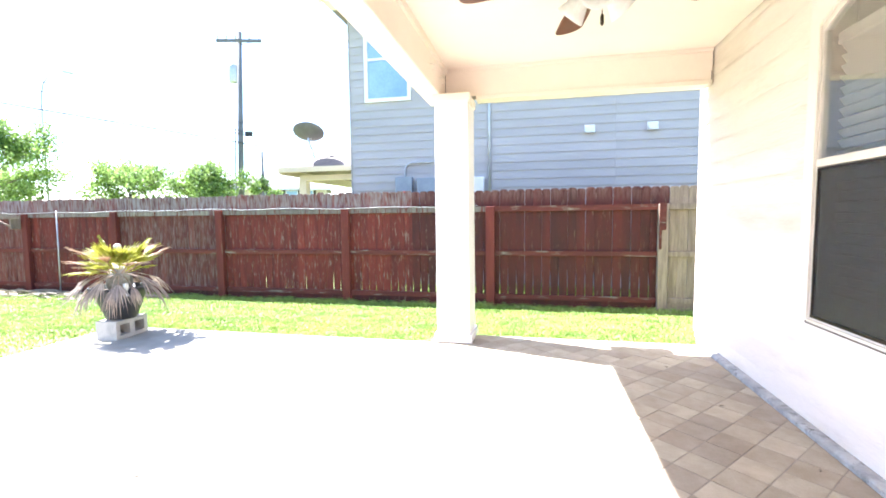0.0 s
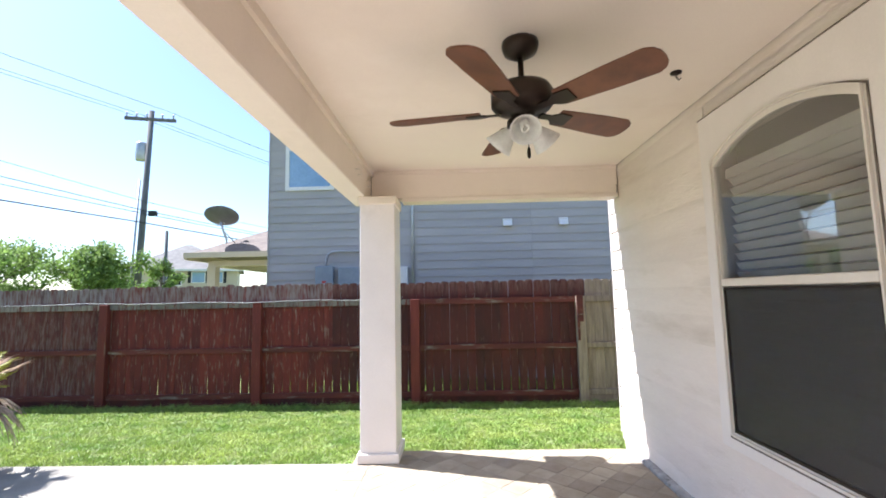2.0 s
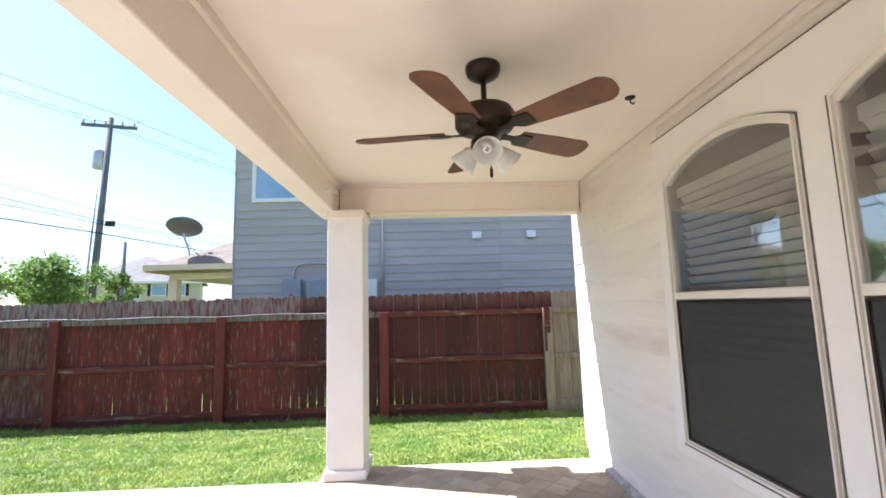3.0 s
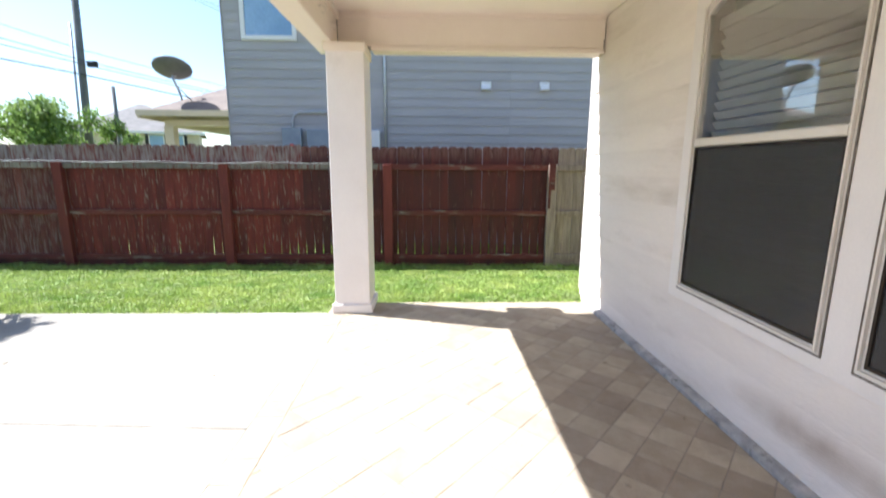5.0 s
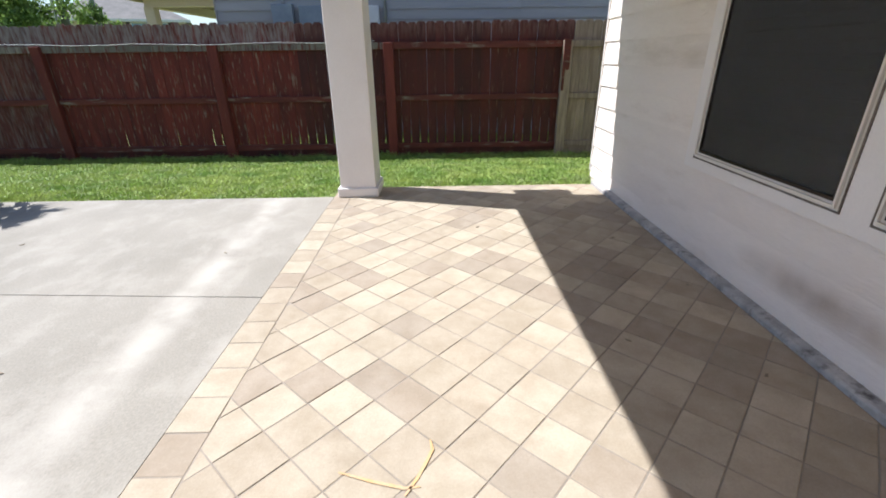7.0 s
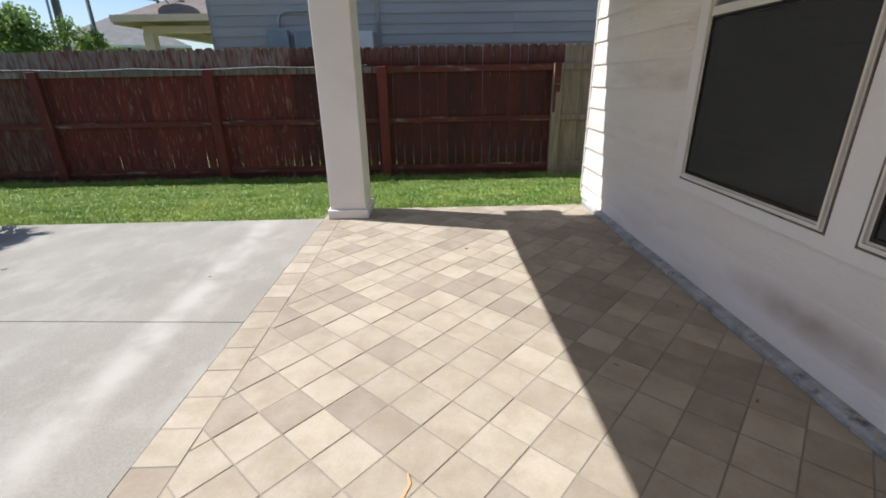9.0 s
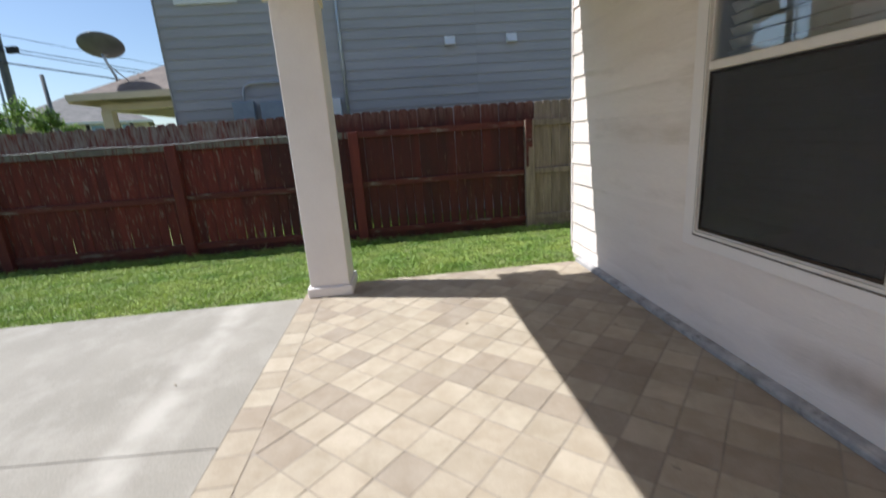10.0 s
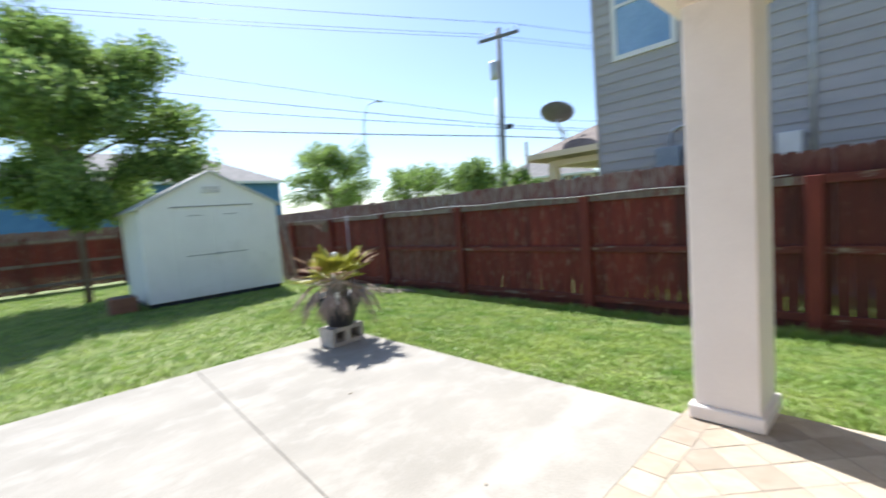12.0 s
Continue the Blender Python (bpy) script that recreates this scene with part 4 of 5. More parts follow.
# ---- garden shed ----
SX, SY0, SY1, SD = -10.76, 4.50, 7.32, 2.2
shed = thing("garden_shed", "white plastic garden shed with double doors", "shed", (SX, (SY0 + SY1) / 2, -0.2))
hw, wall_h, apex = (SY1 - SY0) / 2, 2.06, 2.80
bm = boxes((-SD, -0.02, -hw + 0.06, hw - 0.06, 0, 0.10))
part("base", bm, DARK, shed, "dark skid base")
bm = bmesh.new()
prism(bm, [(-hw, 0.10), (hw, 0.10), (hw, wall_h), (0, apex), (-hw, wall_h)], "x", -0.06, 0.0)
part("front_wall", bm, SHED, shed)
bm = bmesh.new()
prism(bm, [(-hw, 0.10), (hw, 0.10), (hw, wall_h), (0, apex), (-hw, wall_h)], "x", -SD, -SD + 0.06)
part("back_wall", bm, SHED, shed)
for s in (-1, 1):
    a = boxes((-SD + 0.06, -0.06, min(s * hw, s * (hw - 0.06)), max(s * hw, s * (hw - 0.06)), 0.10, wall_h))
    part("side_wall", a, SHED, shed)
    bm = bmesh.new()
    o = 0.10
    k = (apex - wall_h) / hw
    prism(bm, [(0, apex), (s * (hw + o), wall_h - k * o), (s * (hw + o), wall_h - k * o + 0.05), (0, apex + 0.05)], "x", -SD - 0.06, 0.08)
    part("roof_panel", bm, SHED_ROOF, shed)
    y0, y1 = sorted((s * 0.015, s * 0.80))
    bm = boxes((0.0, 0.014, y0, y1, 0.14, 2.00))
    bevel(bm, 0.005, 1)
    door = part("door", bm, SHED, shed)
    bm = boxes((0.014, 0.021, y0 + 0.12, y1 - 0.12, 0.30, 0.92))
    bevel(bm, 0.003, 1)
    part("door_panel", bm, SHED, door)
    bm = boxes((0.014, 0.021, y0 + 0.12, y1 - 0.12, 1.08, 1.80))
    bevel(bm, 0.003, 1)
    part("door_panel", bm, SHED, door)
bm = boxes((0.014, 0.06, -0.08, 0.08, 0.985, 1.03))
part("door_handle", bm, STEEL, shed)
for y0 in (-0.62, 0.10):
    part("door_groove", boxes((0.0145, 0.0225, y0, y0 + 0.52, 0.995, 1.012)), SHED_GROOVE, shed)
    part("door_groove", boxes((0.0145, 0.0225, y0 + 0.10, y0 + 0.38, 1.862, 1.876)), SHED_GROOVE, shed)
    part("hinge_rib", boxes((0.0145, 0.024, 0.785 if y0 > 0 else -0.80, 0.80 if y0 > 0 else -0.785, 0.16, 1.98)), SHED, shed)
v = part("gable_vent", boxes((0.0, 0.02, -0.2, 0.2, 2.34, 2.50)), SHED, shed)
for i in range(4):
    part("louvre", boxes((0.02, 0.034, -0.18, 0.18, 2.355 + 0.036 * i, 2.373 + 0.036 * i)), SHED_ROOF, v)
part("lintel_strip", boxes((0.0, 0.03, -0.85, 0.85, 2.05, 2.073)), SHED_GROOVE, shed)

pot2 = thing("clay_planter", "brown terracotta planter box beside the shed", "planter", (-11.05, 4.09, -0.2))
bm = bmesh.new()
prism(bm, [(-0.22, 0), (0.22, 0), (0.26, 0.32), (-0.26, 0.32)], "y", -0.23, 0.23)
bevel(bm, 0.02, 2)
part("body", bm, CLAY, pot2)
part("soil", boxes((-0.22, 0.22, -0.19, 0.19, 0.318, 0.33)), BARK, pot2)

for i, (dy, lean) in enumerate(((0.0, 0.55), (0.22, 0.75), (0.42, 0.62))):
    pl = thing("leaning_plank", "weathered pale plank leaning beside the shed", "plank", (-12.2 + 0.1 * i, SY1 + 0.5 + dy, -0.24), group="leaning planks")
    bm = bmesh.new()
    box(bm, -0.02, 0.02, -0.07, 0.07, 0, 1.9, pose(0, 0, 0.02, 0, -math.degrees(math.atan(lean)) * 0.6, 0))
    part("board", bm, RAW_WOOD, pl)

# thin bars on the fence near the corner
bracket = thing("fence_bracket", "pale timber shelf bracket fixed to the fence", "bracket", (-10.95, FENCE_Y - 0.06, 1.16))
part("arm", boxes((-0.9, 0.35, -0.22, -0.18, 0.10, 0.15)), RAW_WOOD, bracket)
part("upright", boxes((0.02, 0.07, -0.18, -0.0, -0.12, 0.15)), RAW_WOOD, bracket)
bm = bmesh.new()
tube(bm, [(-0.35, -0.2, 0.1), (0.05, -0.08, -0.12)], 0.02, 6)
part("brace", bm, RAW_WOOD, bracket)
rod = thing("metal_stake", "thin galvanised pipe standing against the fence", "pipe", (-9.86, FENCE_Y - 0.12, LAWN_Z))
bm = bmesh.new()
tube(bm, [(0, 0, 0), (0, 0.03, 1.72)], 0.013, 8)
part("pipe", bm, STEEL, rod)
FAN_X, FAN_Y = 0.232, 3.53
FAN_ANGLES = [26 + 72 * i for i in range(5)]
HOOK_X, HOOK_Y = 1.153, 3.88
TILE_PITCH, TILE_TURN, TILE_ORIGIN = 0.175, 2.5, (-0.0945, 0.0935)


# ---- ceiling fan ----
fan = thing("ceiling_fan", "dark bronze ceiling fan with five walnut blades and frosted lights", "ceiling fan", (FAN_X, FAN_Y, CEIL_Z))
bm = bmesh.new()
lathe(bm, [(0.088, 0.0), (0.09, -0.02), (0.08, -0.05), (0.04, -0.075), (0.02, -0.08)], 24)
part("canopy", bm, BRONZE, fan)
bm = bmesh.new()
tube(bm, [(0, 0, -0.07), (0, 0, -0.22)], 0.014, 12)
part("downrod", bm, BRONZE, fan)
bm = bmesh.new()
lathe(bm, [(0.03, -0.145), (0.09, -0.155), (0.135, -0.175), (0.15, -0.20), (0.15, -0.255), (0.135, -0.275), (0.10, -0.29), (0.06, -0.30), (0.055, -0.33), (0.075, -0.335), (0.075, -0.365), (0.03, -0.375)], 32, Matrix.Translation((0, 0, -0.06)))
part("motor_housing", bm, BRONZE, fan)
for a in FAN_ANGLES:
    m = pose(0, 0, -0.345, 0, 0, a) @ pose(0, 0, 0, -13, 0, 0)
    bm = bmesh.new()
    prism(bm, [(0.10, -0.02), (0.16, -0.018), (0.20, -0.045), (0.27, -0.04), (0.27, 0.04), (0.20, 0.045), (0.16, 0.018), (0.10, 0.02)], "z", -0.012, -0.006)
    bmesh.ops.transform(bm, matrix=m, verts=bm.verts[:])
    arm = part("blade_iron", bm, BRONZE, fan)
    bm = bmesh.new()
    out = [(0.20, -0.058), (0.45, -0.076), (0.61, -0.080), (0.642, -0.062), (0.658, -0.035), (0.662, 0.0), (0.658, 0.035), (0.642, 0.062), (0.61, 0.080), (0.45, 0.076), (0.20, 0.058)]
    prism(bm, out, "z", -0.005, 0.003)
    bmesh.ops.transform(bm, matrix=m, verts=bm.verts[:])
    part("blade", bm, BLADE, fan)
for a in (-95, 25, 145):
    m = pose(0, 0, -0.415, 0, 0, a) @ pose(0.055, 0, 0, 0, 0, 0) @ pose(0, 0, 0, 0, -48, 0)
    bm = bmesh.new()
    lathe(bm, [(0.025, 0.0), (0.03, -0.02), (0.045, -0.05), (0.062, -0.09), (0.072, -0.115), (0.069, -0.115), (0.058, -0.09), (0.04, -0.05), (0.022, -0.02)], 20, m)
    s = part("shade", bm, FROST, fan, "frosted bell glass shade")
    bm = bmesh.new()
    pts = [(0.016 * math.cos(i * 0.8), 0.016 * math.sin(i * 0.8), -0.03 - 0.0022 * i) for i in range(32)]
    tube(bm, [m @ Vector(p) for p in pts], 0.006, 6)
    part("bulb", bm, BULB, s, "spiral bulb")
    bm = bmesh.new()
    tube(bm, [(0, 0, -0.415), m @ Vector((0, 0, -0.002))], 0.018, 10)
    part("lamp_arm", bm, BRONZE, fan)
for ax, l in ((0.02, 0.10),):
    bm = bmesh.new()
    tube(bm, [(ax, -0.02, -0.43), (ax, -0.02, -0.43 - l)], 0.0022, 6)
    c = part("pull_chain", bm, BRONZE, fan)
    bm = bmesh.new()
    lathe(bm, [(0.003, 0.0), (0.008, -0.012), (0.009, -0.045), (0.004, -0.055)], 10, Matrix.Translation((ax, -0.02, -0.43 - l)))
    part("pull_knob", bm, BRONZE, c)

hook = thing("ceiling_hook", "small dark hook plate screwed to the ceiling", "hook", (HOOK_X, HOOK_Y, CEIL_Z))
bm = bmesh.new()
lathe(bm, [(0.03, 0.0), (0.03, -0.008), (0.012, -0.014)], 14)
part("plate", bm, BRONZE, hook)
bm = bmesh.new()
tube(bm, [(0, 0, -0.01), (0.0, 0, -0.03), (0.014, 0, -0.045), (0.026, 0, -0.034)], 0.004, 6)
part("hook", bm, BRONZE, hook)
for hy in (5.45, 5.05):
    h = thing("cup_hook", "small brass cup hook in the porch beam", "hook", (-0.925, hy, 2.50), group="cup hooks")
    bm = bmesh.new()
    tube(bm, [(0, 0, 0), (0.03, 0, 0), (0.05, 0, -0.015), (0.055, 0, -0.04), (0.035, 0, -0.055), (0.02, 0, -0.045)], 0.004, 6)
    part("wire", bm, VINYL, h)

# ---- potted palm on a cinder block ----
BX, BY, BTURN = -4.31, 5.12, 95.0
L_, W_, H_ = 0.20, 0.115, 0.19
block = thing("cinder_block", "grey two-hole cinder block lying on the patio", "concrete block", (BX, BY, 0), turn=BTURN)
bm = bmesh.new()
for d in ((-L_, L_, -W_, W_, 0, 0.04), (-L_, L_, -W_, W_, H_ - 0.04, H_), (-L_, -L_ + 0.045, -W_, W_, 0.04, H_ - 0.04), (L_ - 0.045, L_, -W_, W_, 0.04, H_ - 0.04), (-0.03, 0.03, -W_, W_, 0.04, H_ - 0.04), (-L_ + 0.045, L_ - 0.045, W_ - 0.03, W_ - 0.002, 0.04, H_ - 0.04)):
    box(bm, *d)
part("shell", bm, BLOCK, block)

palm = thing("potted_palm", "half-dead fan palm in a black plastic pot", "potted plant", (BX, BY, H_))
bm = bmesh.new()
lathe(bm, [(0.130, 0.0), (0.136, 0.01), (0.238, 0.29), (0.262, 0.295), (0.272, 0.335), (0.254, 0.335), (0.234, 0.285), (0.02, 0.28)], 28)
part("pot", bm, POT, palm)
bm = bmesh.new()
lathe(bm, [(0.232, 0.281), (0.20, 0.295), (0.02, 0.305)], 20)
part("soil", bm, BARK, palm)
bm = bmesh.new()
lathe(bm, [(0.09, 0.28), (0.12, 0.36), (0.11, 0.44), (0.07, 0.52), (0.02, 0.56)], 14)
part("trunk", bm, FIBRE, palm, "short fibrous trunk")
prng = random.Random(11)


def frond(turn, rise, reach, droop, fan_r, n, material, label, curl=0.0, spread=2.5, width=0.011):
    """A petiole that arches out and a fan of narrow folded leaflets at its end."""
    bm = bmesh.new()
    c, s = math.cos(turn), math.sin(turn)
    pts = []
    for i in range(7):
        t = i / 6
        r = 0.04 + reach * t
        pts.append(Vector((c * r, s * r, 0.46 + rise * t - droop * t * t)))
    tube(bm, pts, 0.007, 5, 0.004)
    tip, d = pts[-1], (pts[-1] - pts[-2]).normalized()
    side = d.cross(Vector((0, 0, 1))).normalized()
    up = side.cross(d).normalized()
    for i in range(n):
        a = (i / (n - 1) - 0.5) * spread
        leaf = fan_r * (1 - 0.25 * abs(a) / 1.25) * prng.uniform(0.85, 1.1)
        way = (d * math.cos(a) + side * math.sin(a)).normalized()
        w = width * prng.uniform(0.8, 1.2)
        across = way.cross(up).normalized() * w
        prev = None
        for j in range(5):
            t = j / 4
            p = tip + way * (leaf * t) - Vector((0, 0, (0.10 + curl) * leaf * t * t * prng.uniform(0.8, 1.6))) + up * 0.01 * math.sin(3 * t)
            ww = across * (0.45 + 1.1 * t) if t < 0.5 else across * (2.0 * (1 - t) + 0.02)
            ring = [bm.verts.new(p - ww), bm.verts.new(p + up * w * 0.5), bm.verts.new(p + ww)]
            if prev:
                bm.faces.new((prev[0], prev[1], ring[1], ring[0]))
                bm.faces.new((prev[1], prev[2], ring[2], ring[1]))
            prev = ring
    part("frond", bm, material, palm, label)


for i in range(30):
    frond(i * 2.4 + prng.uniform(-0.2, 0.2), prng.uniform(0.02, 0.23), prng.uniform(0.05, 0.20), 0.01, prng.uniform(0.17, 0.25), 17, FROND, "yellow-green fan frond")
for i in range(12):
    frond(i * 0.524 + prng.uniform(-0.2, 0.2), prng.uniform(0.06, 0.20), prng.uniform(0.17, 0.26), 0.01, prng.uniform(0.20, 0.28), 9, FROND_DRY, "dry orange-brown fan frond", 0.0, 0.9, 0.009)
for i in range(10):
    frond(i * 0.63 + prng.uniform(-0.2, 0.2), prng.uniform(-0.02, 0.06), prng.uniform(0.18, 0.26), 0.06, prng.uniform(0.22, 0.30), 10, FROND_GREY, "dry grey-brown fan frond", 0.35, 1.1, 0.009)
for i in range(10):
    frond(0.3 + i * 0.63 + prng.uniform(-0.2, 0.2), prng.uniform(-0.04, 0.02), prng.uniform(0.20, 0.27), prng.uniform(0.07, 0.13), prng.uniform(0.14, 0.21), 8, FROND_GREY, "dry grey-brown hanging frond", 0.55, 0.8, 0.009)
part("plastic_tag", boxes((0.215, 0.245, -0.16, -0.125, 0.33, 0.39), (0.238, 0.250, -0.16, -0.14, 0.26, 0.33)), WHITE_CORD, palm, "white plastic plant tag")
bm = bmesh.new()
lathe(bm, [(0.01, 0.72), (0.035, 0.735), (0.03, 0.77), (0.01, 0.78)], 10)
part("seed_head", bm, WHITE_CORD, palm, "pale tuft at the crown")


# ---- trees ----
def tree(at, height, crown_r, crown_z, leaves, leaf, seed, label, trunk_r=0.09, name="tree", squash=0.85):
    r = random.Random(seed)
    ob = thing(name, label, "tree", at, group="trees")
    bm = bmesh.new()
    top = Vector((r.uniform(-0.15, 0.15), r.uniform(-0.15, 0.15), height * 0.8))
    tube(bm, [(0, 0, -0.3), (0.03, 0.02, height * 0.25), tuple(top * 0.55), tuple(top)], trunk_r, 9, trunk_r * 0.25)
    ends = []
    for i in range(15):
        a = i * 2.4 + r.uniform(-0.3, 0.3)
        z0 = crown_z * 0.62 + (height * 0.72 - crown_z * 0.62) * (i / 14)
        k = math.sin(math.pi * min(0.18 + 0.72 * i / 14, 1)) ** 0.7
        reach = crown_r * k * r.uniform(0.5, 1.15)
        p0 = Vector((top.x * z0 / height, top.y * z0 / height, z0))
        p1 = p0 + Vector((math.cos(a) * reach * 0.5, math.sin(a) * reach * 0.5, reach * 0.30))
        p2 = p0 + Vector((math.cos(a) * reach, math.sin(a) * reach, reach * r.uniform(0.25, 0.7)))
        tube(bm, [p0, p1, p2], trunk_r * 0.38, 6, trunk_r * 0.08)
        ends += [(p2, 1.0), (p1.lerp(p2, 0.55), 0.9), (p1, 0.7)]
        for _ in range(2):
            q = p1.lerp(p2, r.uniform(0.2, 0.9)) + Vector((r.uniform(-1, 1), r.uniform(-1, 1), r.uniform(-0.2, 0.9))) * crown_r * 0.28
            tube(bm, [p1.lerp(p2, 0.3), q], trunk_r * 0.15, 5, trunk_r * 0.04)
            ends.append((q, 0.9))
    ends.append((top, 0.9))
    part("trunk", bm, BARK, ob)
    verts, faces = [], []
    nr = np.random.RandomState(seed)
    for _ in range(leaves):
        c, s = ends[r.randrange(len(ends))]
        d = Vector(nr.normal(0, 1, 3)).normalized() * crown_r * 0.27 * s * (r.random() ** 0.5)
        d.z *= squash
        p = c + d
        u = Vector(nr.normal(0, 1, 3)).normalized()
        v = u.cross(Vector(nr.normal(0, 1, 3))).normalized()
        l, w = leaf * r.uniform(0.7, 1.3), leaf * 0.42
        n0 = len(verts)
        verts += [p, p + u * l * 0.5 + v * w, p + u * l, p + u * l * 0.5 - v * w]
        faces.append((n0, n0 + 1, n0 + 2, n0 + 3))
    me = bpy.data.meshes.new("crown")
    me.from_pydata([tuple(v) for v in verts], [], faces)
    me.materials.append(LEAF)
    cr = new("crown", me)
    cr.parent = ob
    return ob


tree((-13.95, 3.8, -0.2), 7.75, 2.65, 2.7, 46000, 0.12, 3, "leafy green shade tree beside the shed", 0.11)
for k, (tx, ty, h, cr, n, lf) in enumerate(((-22.13, 15.36, 6.9, 2.35, 14000, 0.12), (-18.86, 18.84, 4.85, 2.1, 9000, 0.12), (-15.53, 20.06, 4.8, 1.8, 9000, 0.12), (-14.09, 21.82, 4.45, 0.8, 3500, 0.10),
                                            (-19.81, 25.06, 4.45, 1.7, 5000, 0.13), (-27.65, 19.25, 4.6, 2.0, 5000, 0.13))):
    tree((tx, ty, LAWN_Z), h, cr, h * 0.5, n, lf, 20 + k, "leafy green tree behind the fence", 0.10)

lrng = random.Random(9)
for lx, ly in ((1.12, 4.35), (0.98, 5.05), (1.28, 3.65), (0.75, 3.15), (-1.9, 3.0), (-2.4, 2.7), (-1.5, 4.2), (1.2, 2.9), (0.2, 4.6), (-3.0, 4.4)):
    lf = thing("dry_leaf", "small dry leaf scrap lying on the patio", "leaf", (lx, ly, 0.002), group="leaf scraps", turn=lrng.uniform(0, 360))
    bm = bmesh.new()
    prism(bm, [(-0.014, 0), (0, -0.006), (0.015, 0.001), (0.002, 0.007)], "z", 0.0, 0.004)
    part("blade", bm, DEBRIS, lf)

# ---- lawn ----
nr = np.random.RandomState(7)


def lawn(name, n, x0, x1, y0, y1, h0, h1, w, keep):
    verts, faces = [], []
    px_, py_ = nr.uniform(x0, x1, n), nr.uniform(y0, y1, n)
    for x, y in zip(px_, py_):
        if not keep(x, y):
            continue
        z = ground_z(x, y) - 0.005
        clump = 0.6 + 0.8 * noise.noise(Vector((x * 1.7, y * 1.7, 3.0)))
        tuft = noise.noise(Vector((x * 8.0, y * 8.0, 1.0)))
        if tuft < -0.2 and nr.uniform() < 0.4:
            continue
        hgt = nr.uniform(h0, h1) * max(0.55, 0.7 * clump + 0.55) * (0.95 + 0.5 * tuft)
        a, b = nr.uniform(0, 6.283), nr.uniform(0, 6.283)
        dx, dy = w * math.cos(a), w * math.sin(a)
        lean = hgt * nr.uniform(0.3, 1.5)
        tx, ty = lean * math.cos(b), lean * math.sin(b)
        k = len(verts)
        verts += [(x - dx, y - dy, z), (x + dx, y + dy, z), (x + 0.4 * tx - 0.8 * dx, y + 0.4 * ty - 0.8 * dy, z + hgt * 0.6), (x + 0.4 * tx + 0.8 * dx, y + 0.4 * ty + 0.8 * dy, z + hgt * 0.6), (x + tx, y + ty, z + hgt)]
        faces += [(k, k + 1, k + 3, k + 2), (k + 2, k + 3, k + 4)]
    me = bpy.data.meshes.new(name)
    me.from_pydata(verts, [], faces)
    me.materials.append(GRASS)
    return tagged(new(name, me), "short green lawn grass", "grass", kind="stuff")


def on_lawn(x, y):
    return not (x > PATIO_LEFT - 0.01 and y < (PATIO_FAR + 0.01 if x < TILE_LEFT else TILE_FAR + 0.01)) and not (SX - SD < x < SX and SY0 < y < SY1)


lawn("grass", 210000, -8.0, 3.4, 5.40, 8.8, 0.016, 0.050, 0.0042, on_lawn)
lawn("grass", 5000, -3.4, 2.4, 9.1, 10.4, 0.10, 0.26, 0.006, on_lawn)
lawn("grass", 150000, -18.3, -4.65, -3.0, 8.8, 0.025, 0.06, 0.007, on_lawn)
lawn("grass", 9000, -8.5, 3.4, 8.52, 8.79, 0.05, 0.11, 0.0045, on_lawn)
verts, faces = [], []
for _ in range(260):
    x, y = nr.uniform(-16, -7.5), 8.7 - abs(nr.normal(0, 0.35))
    l, a = nr.uniform(0.1, 0.5), nr.uniform(-0.6, 0.6)
    z = ground_z(x, y) + nr.uniform(0.0, 0.06)
    k = len(verts)
    dx, dy = l * math.cos(a), l * math.sin(a) * 0.5
    verts += [(x, y, z), (x + dx, y + dy, z + 0.02), (x + dx, y + dy + 0.03, z + 0.03), (x, y + 0.03, z + 0.012), (x + dx / 2, y + dy / 2, z + 0.05)]
    faces += [(k, k + 1, k + 4), (k + 1, k + 2, k + 4), (k + 2, k + 3, k + 4), (k + 3, k, k + 4)]
me = bpy.data.meshes.new("dry_debris")
me.from_pydata(verts, [], faces)
me.materials.append(DEBRIS)
tagged(new("dry_debris", me), "dry fallen palm debris along the fence", "debris", kind="stuff")

# ---- paving tiles ----
PITCH, GAP = TILE_PITCH, 0.0052
BORDER = 0.160


def clip_poly(poly, inside, cut):
    out = []
    for i in range(len(poly)):
        a, b = poly[i - 1], poly[i]
        ia, ib = inside(a), inside(b)
        if ia != ib:
            out.append(cut(a, b))
        if ib:
            out.append(b)
    return out


def clip_rect(poly, x0, x1, y0, y1):
    for ax, lim, sgn in ((0, x0, 1), (0, x1, -1), (1, y0, 1), (1, y1, -1)):
        if not poly:
            return poly
        def inside(p):
            return sgn * (p[ax] - lim) >= 0
        def cut(a, b):
            t = (lim - a[ax]) / (b[ax] - a[ax])
            return (a[0] + (b[0] - a[0]) * t, a[1] + (b[1] - a[1]) * t)
        poly = clip_poly(poly, inside, cut)
    return poly


def area(p):
    return 0.5 * sum(p[i - 1][0] * p[i][1] - p[i][0] * p[i - 1][1] for i in range(len(p)))


def tile_mesh(poly, bev=0.0016):
    cx, cy = sum(p[0] for p in poly) / len(poly), sum(p[1] for p in poly) / len(poly)
    bm = bmesh.new()
    lo = [bm.verts.new((x - cx, y - cy, -0.008)) for x, y in poly]
    mid = [bm.verts.new((x - cx, y - cy, -0.0014)) for x, y in poly]
    k = 1 - bev / 0.08
    up = [bm.verts.new(((x - cx) * k, (y - cy) * k, 0.0)) for x, y in poly]
    for a, b in ((lo, mid), (mid, up)):
        for i in range(len(poly)):
            bm.faces.new((a[i - 1], a[i], b[i], b[i - 1]))
    bm.faces.new(up)
    return mesh_of("tile", bm, TILE), cx, cy


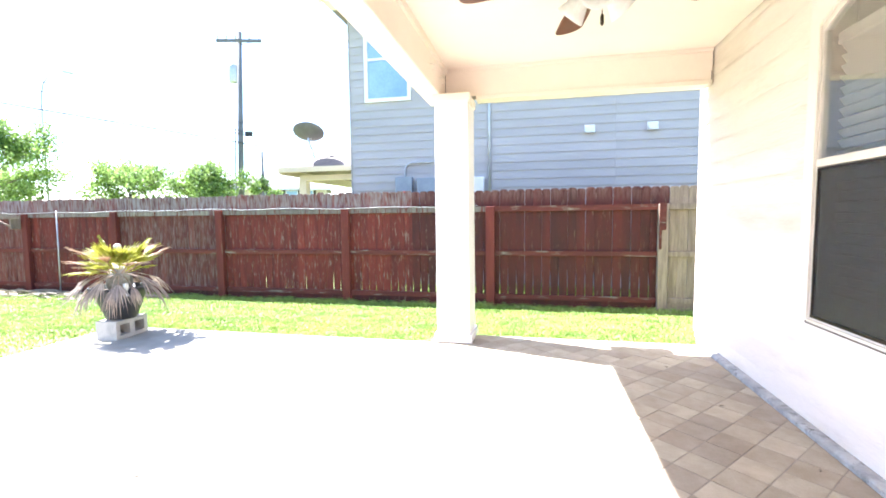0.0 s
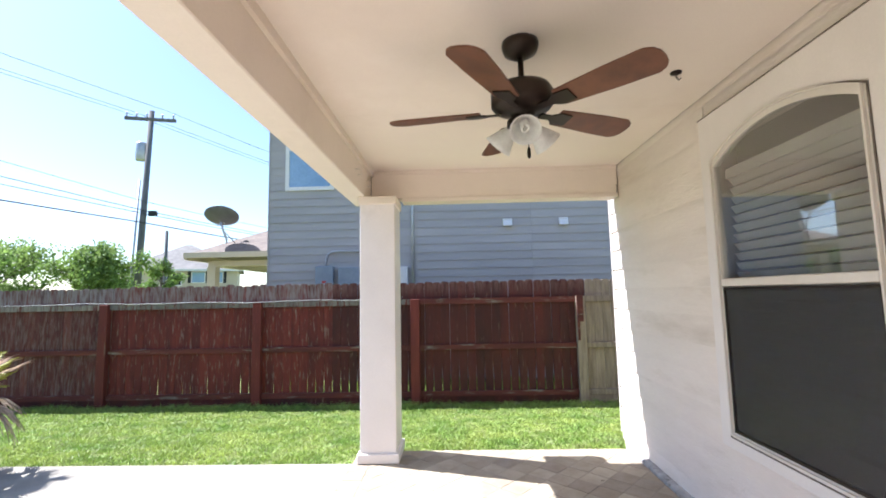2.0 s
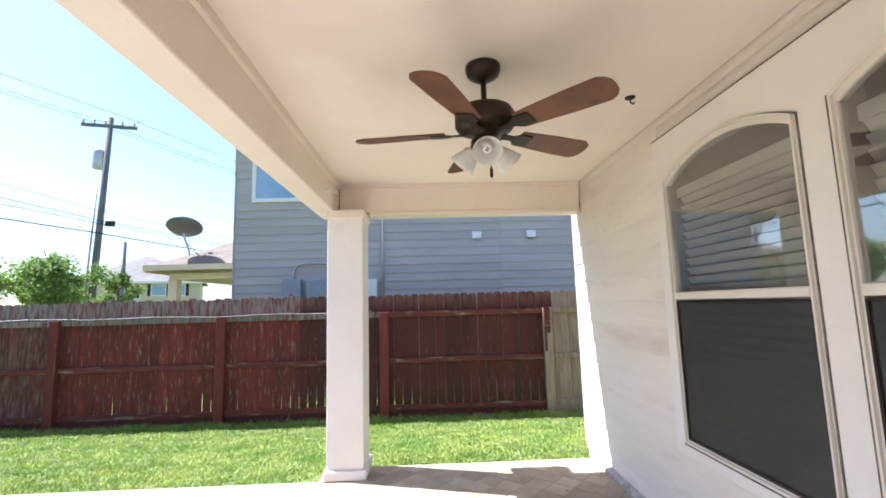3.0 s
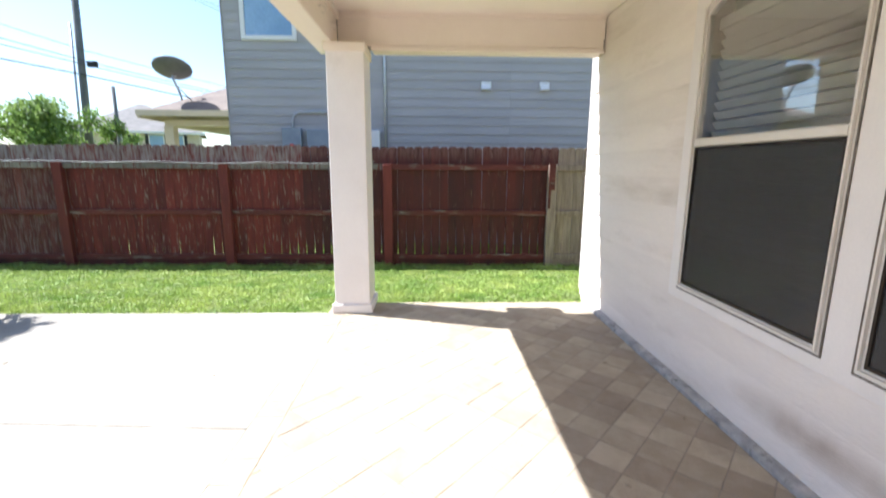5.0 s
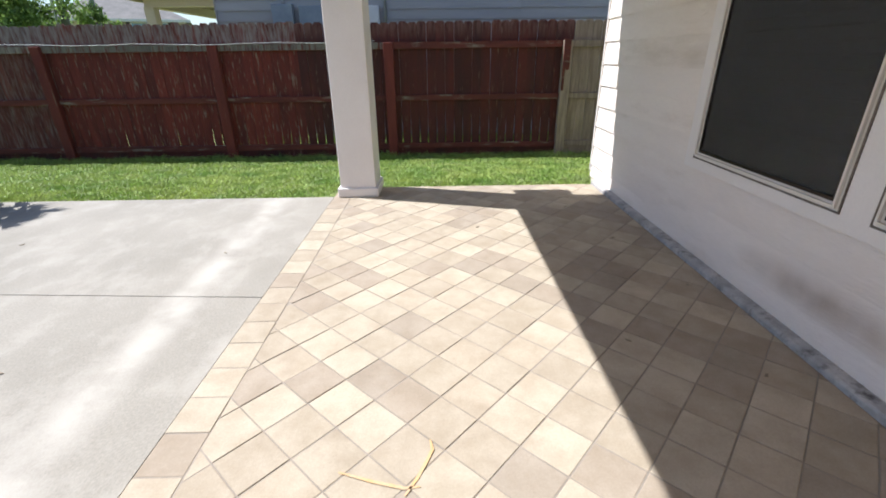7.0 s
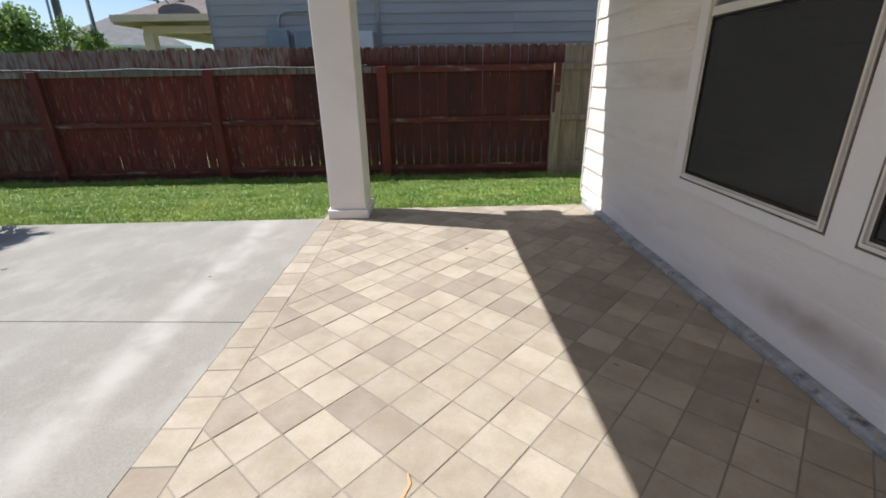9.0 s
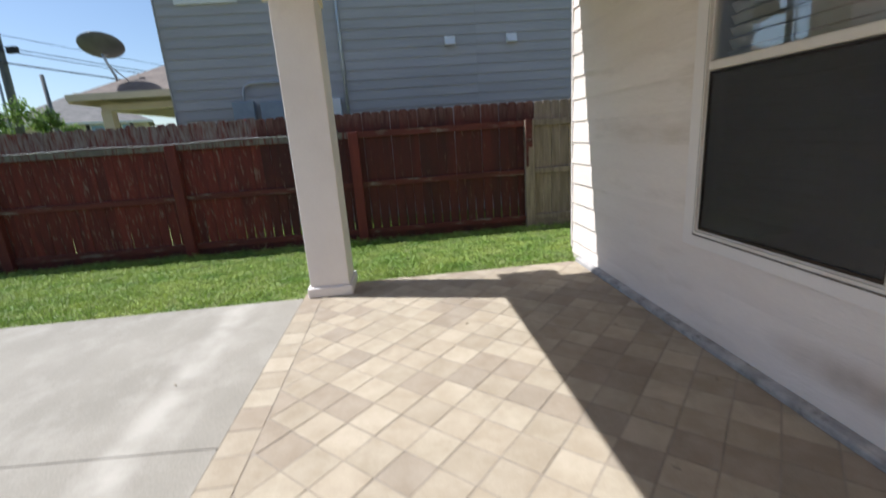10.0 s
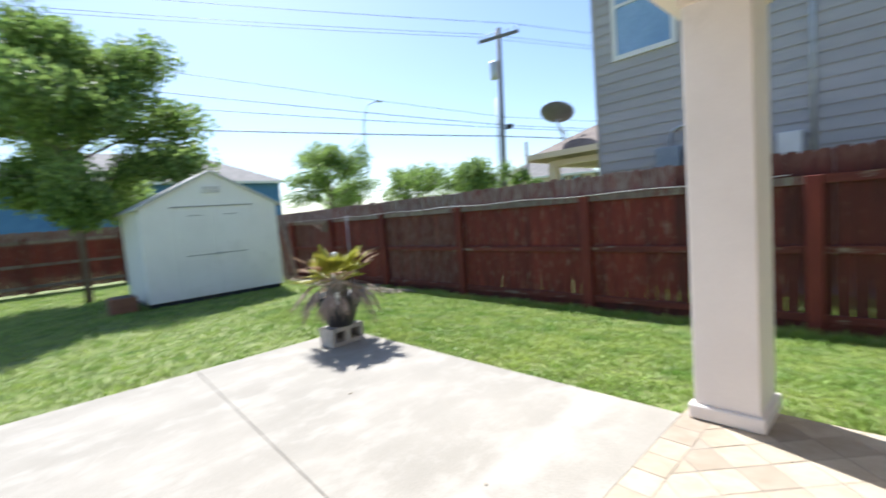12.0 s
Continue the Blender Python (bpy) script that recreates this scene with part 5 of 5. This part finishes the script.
trng = random.Random(5)
s2 = math.sqrt(0.5)
hd = (PITCH - GAP) * s2
CR, SR = math.cos(radians(TILE_TURN)), math.sin(radians(TILE_TURN))
whole, _, _ = tile_mesh([(a * hd * CR - b * hd * SR, a * hd * SR + b * hd * CR) for a, b in ((-1, 0), (0, -1), (1, 0), (0, 1))])
X0, X1, Y0, Y1 = TILE_LEFT + BORDER, LEDGE_X - 0.004, -2.0, TILE_FAR
count, rest = 0, bmesh.new()
OX, OY = TILE_ORIGIN
step = PITCH * s2
for i in range(-60, 61):
    for j in range(-60, 61):
        if (i + j) % 2:
            continue
        cx, cy = OX + i * step * CR - j * step * SR, OY + i * step * SR + j * step * CR
        poly = clip_rect([(cx + a * hd * CR - b * hd * SR, cy + a * hd * SR + b * hd * CR) for a, b in ((-1, 0), (0, -1), (1, 0), (0, 1))], X0, X1, Y0, Y1)
        if len(poly) < 3 or abs(area(poly)) < 0.0004:
            continue
        if cy < 1.9:
            vs = [rest.verts.new((x, y, 0.0)) for x, y in poly]
            rest.faces.new(vs)
            continue
        full = abs(abs(area(poly)) - 2 * hd * hd) < 1e-5
        if full:
            me, px_, py_ = whole, cx, cy
        else:
            me, px_, py_ = tile_mesh(poly)
        piece("tile", me, tile_bed, pose(px_, py_, trng.uniform(-0.0015, 0.0015), trng.uniform(-0.15, 0.15), trng.uniform(-0.15, 0.15), 0))
for e0, e1, off in ((TILE_LEFT, X0 - GAP, 0.0),):
    y = -2.015 + off
    while y < TILE_FAR - 0.05:
        y1 = min(y + 0.1735, TILE_FAR)
        ring = [(e0, y), (e1, y), (e1, y1 - GAP), (e0, y1 - GAP)]
        if y > 1.4:
            me, px_, py_ = tile_mesh(ring)
            piece("tile", me, tile_bed, pose(px_, py_, trng.uniform(-0.001, 0.001)))
        else:
            rest.faces.new([rest.verts.new((x, yy, 0.0)) for x, yy in ring])
        y += 0.1735
tagged(part("distant_tiles", rest, TILE, tile_bed), kind="stuff")

# ---- paint mark on the tiles ----
ORANGE = mat("orange_marking_paint", ((0.60, 0.37, 0.16), (0.52, 0.40, 0.26)), 0.85, 18, 120, bump=0.1)
mark = thing("paint_mark", "faded orange spray paint scrawl on the patio tiles", "paint mark", (-0.2, 2.44, 0.0025))
for strokes in (((-0.21, 0.055), (-0.10, 0.02), (0.0, -0.005), (0.045, 0.0)), ((0.0, -0.03), (0.035, 0.03), (0.062, 0.09), (0.08, 0.135), (0.072, 0.175))):
    bm = bmesh.new()
    edge = []
    for i, (x, y) in enumerate(strokes):
        x2, y2 = strokes[min(i + 1, len(strokes) - 1)]
        x1, y1 = strokes[max(i - 1, 0)]
        n = Vector((y1 - y2, x2 - x1)).normalized() * (0.0055 if 0 < i < len(strokes) - 1 else 0.003)
        edge.append(((x + n.x, y + n.y), (x - n.x, y - n.y)))
    prism(bm, [a for a, _ in edge] + [b for _, b in edge[::-1]], "z", 0.0, 0.0006)
    part("stroke", bm, ORANGE, mark)
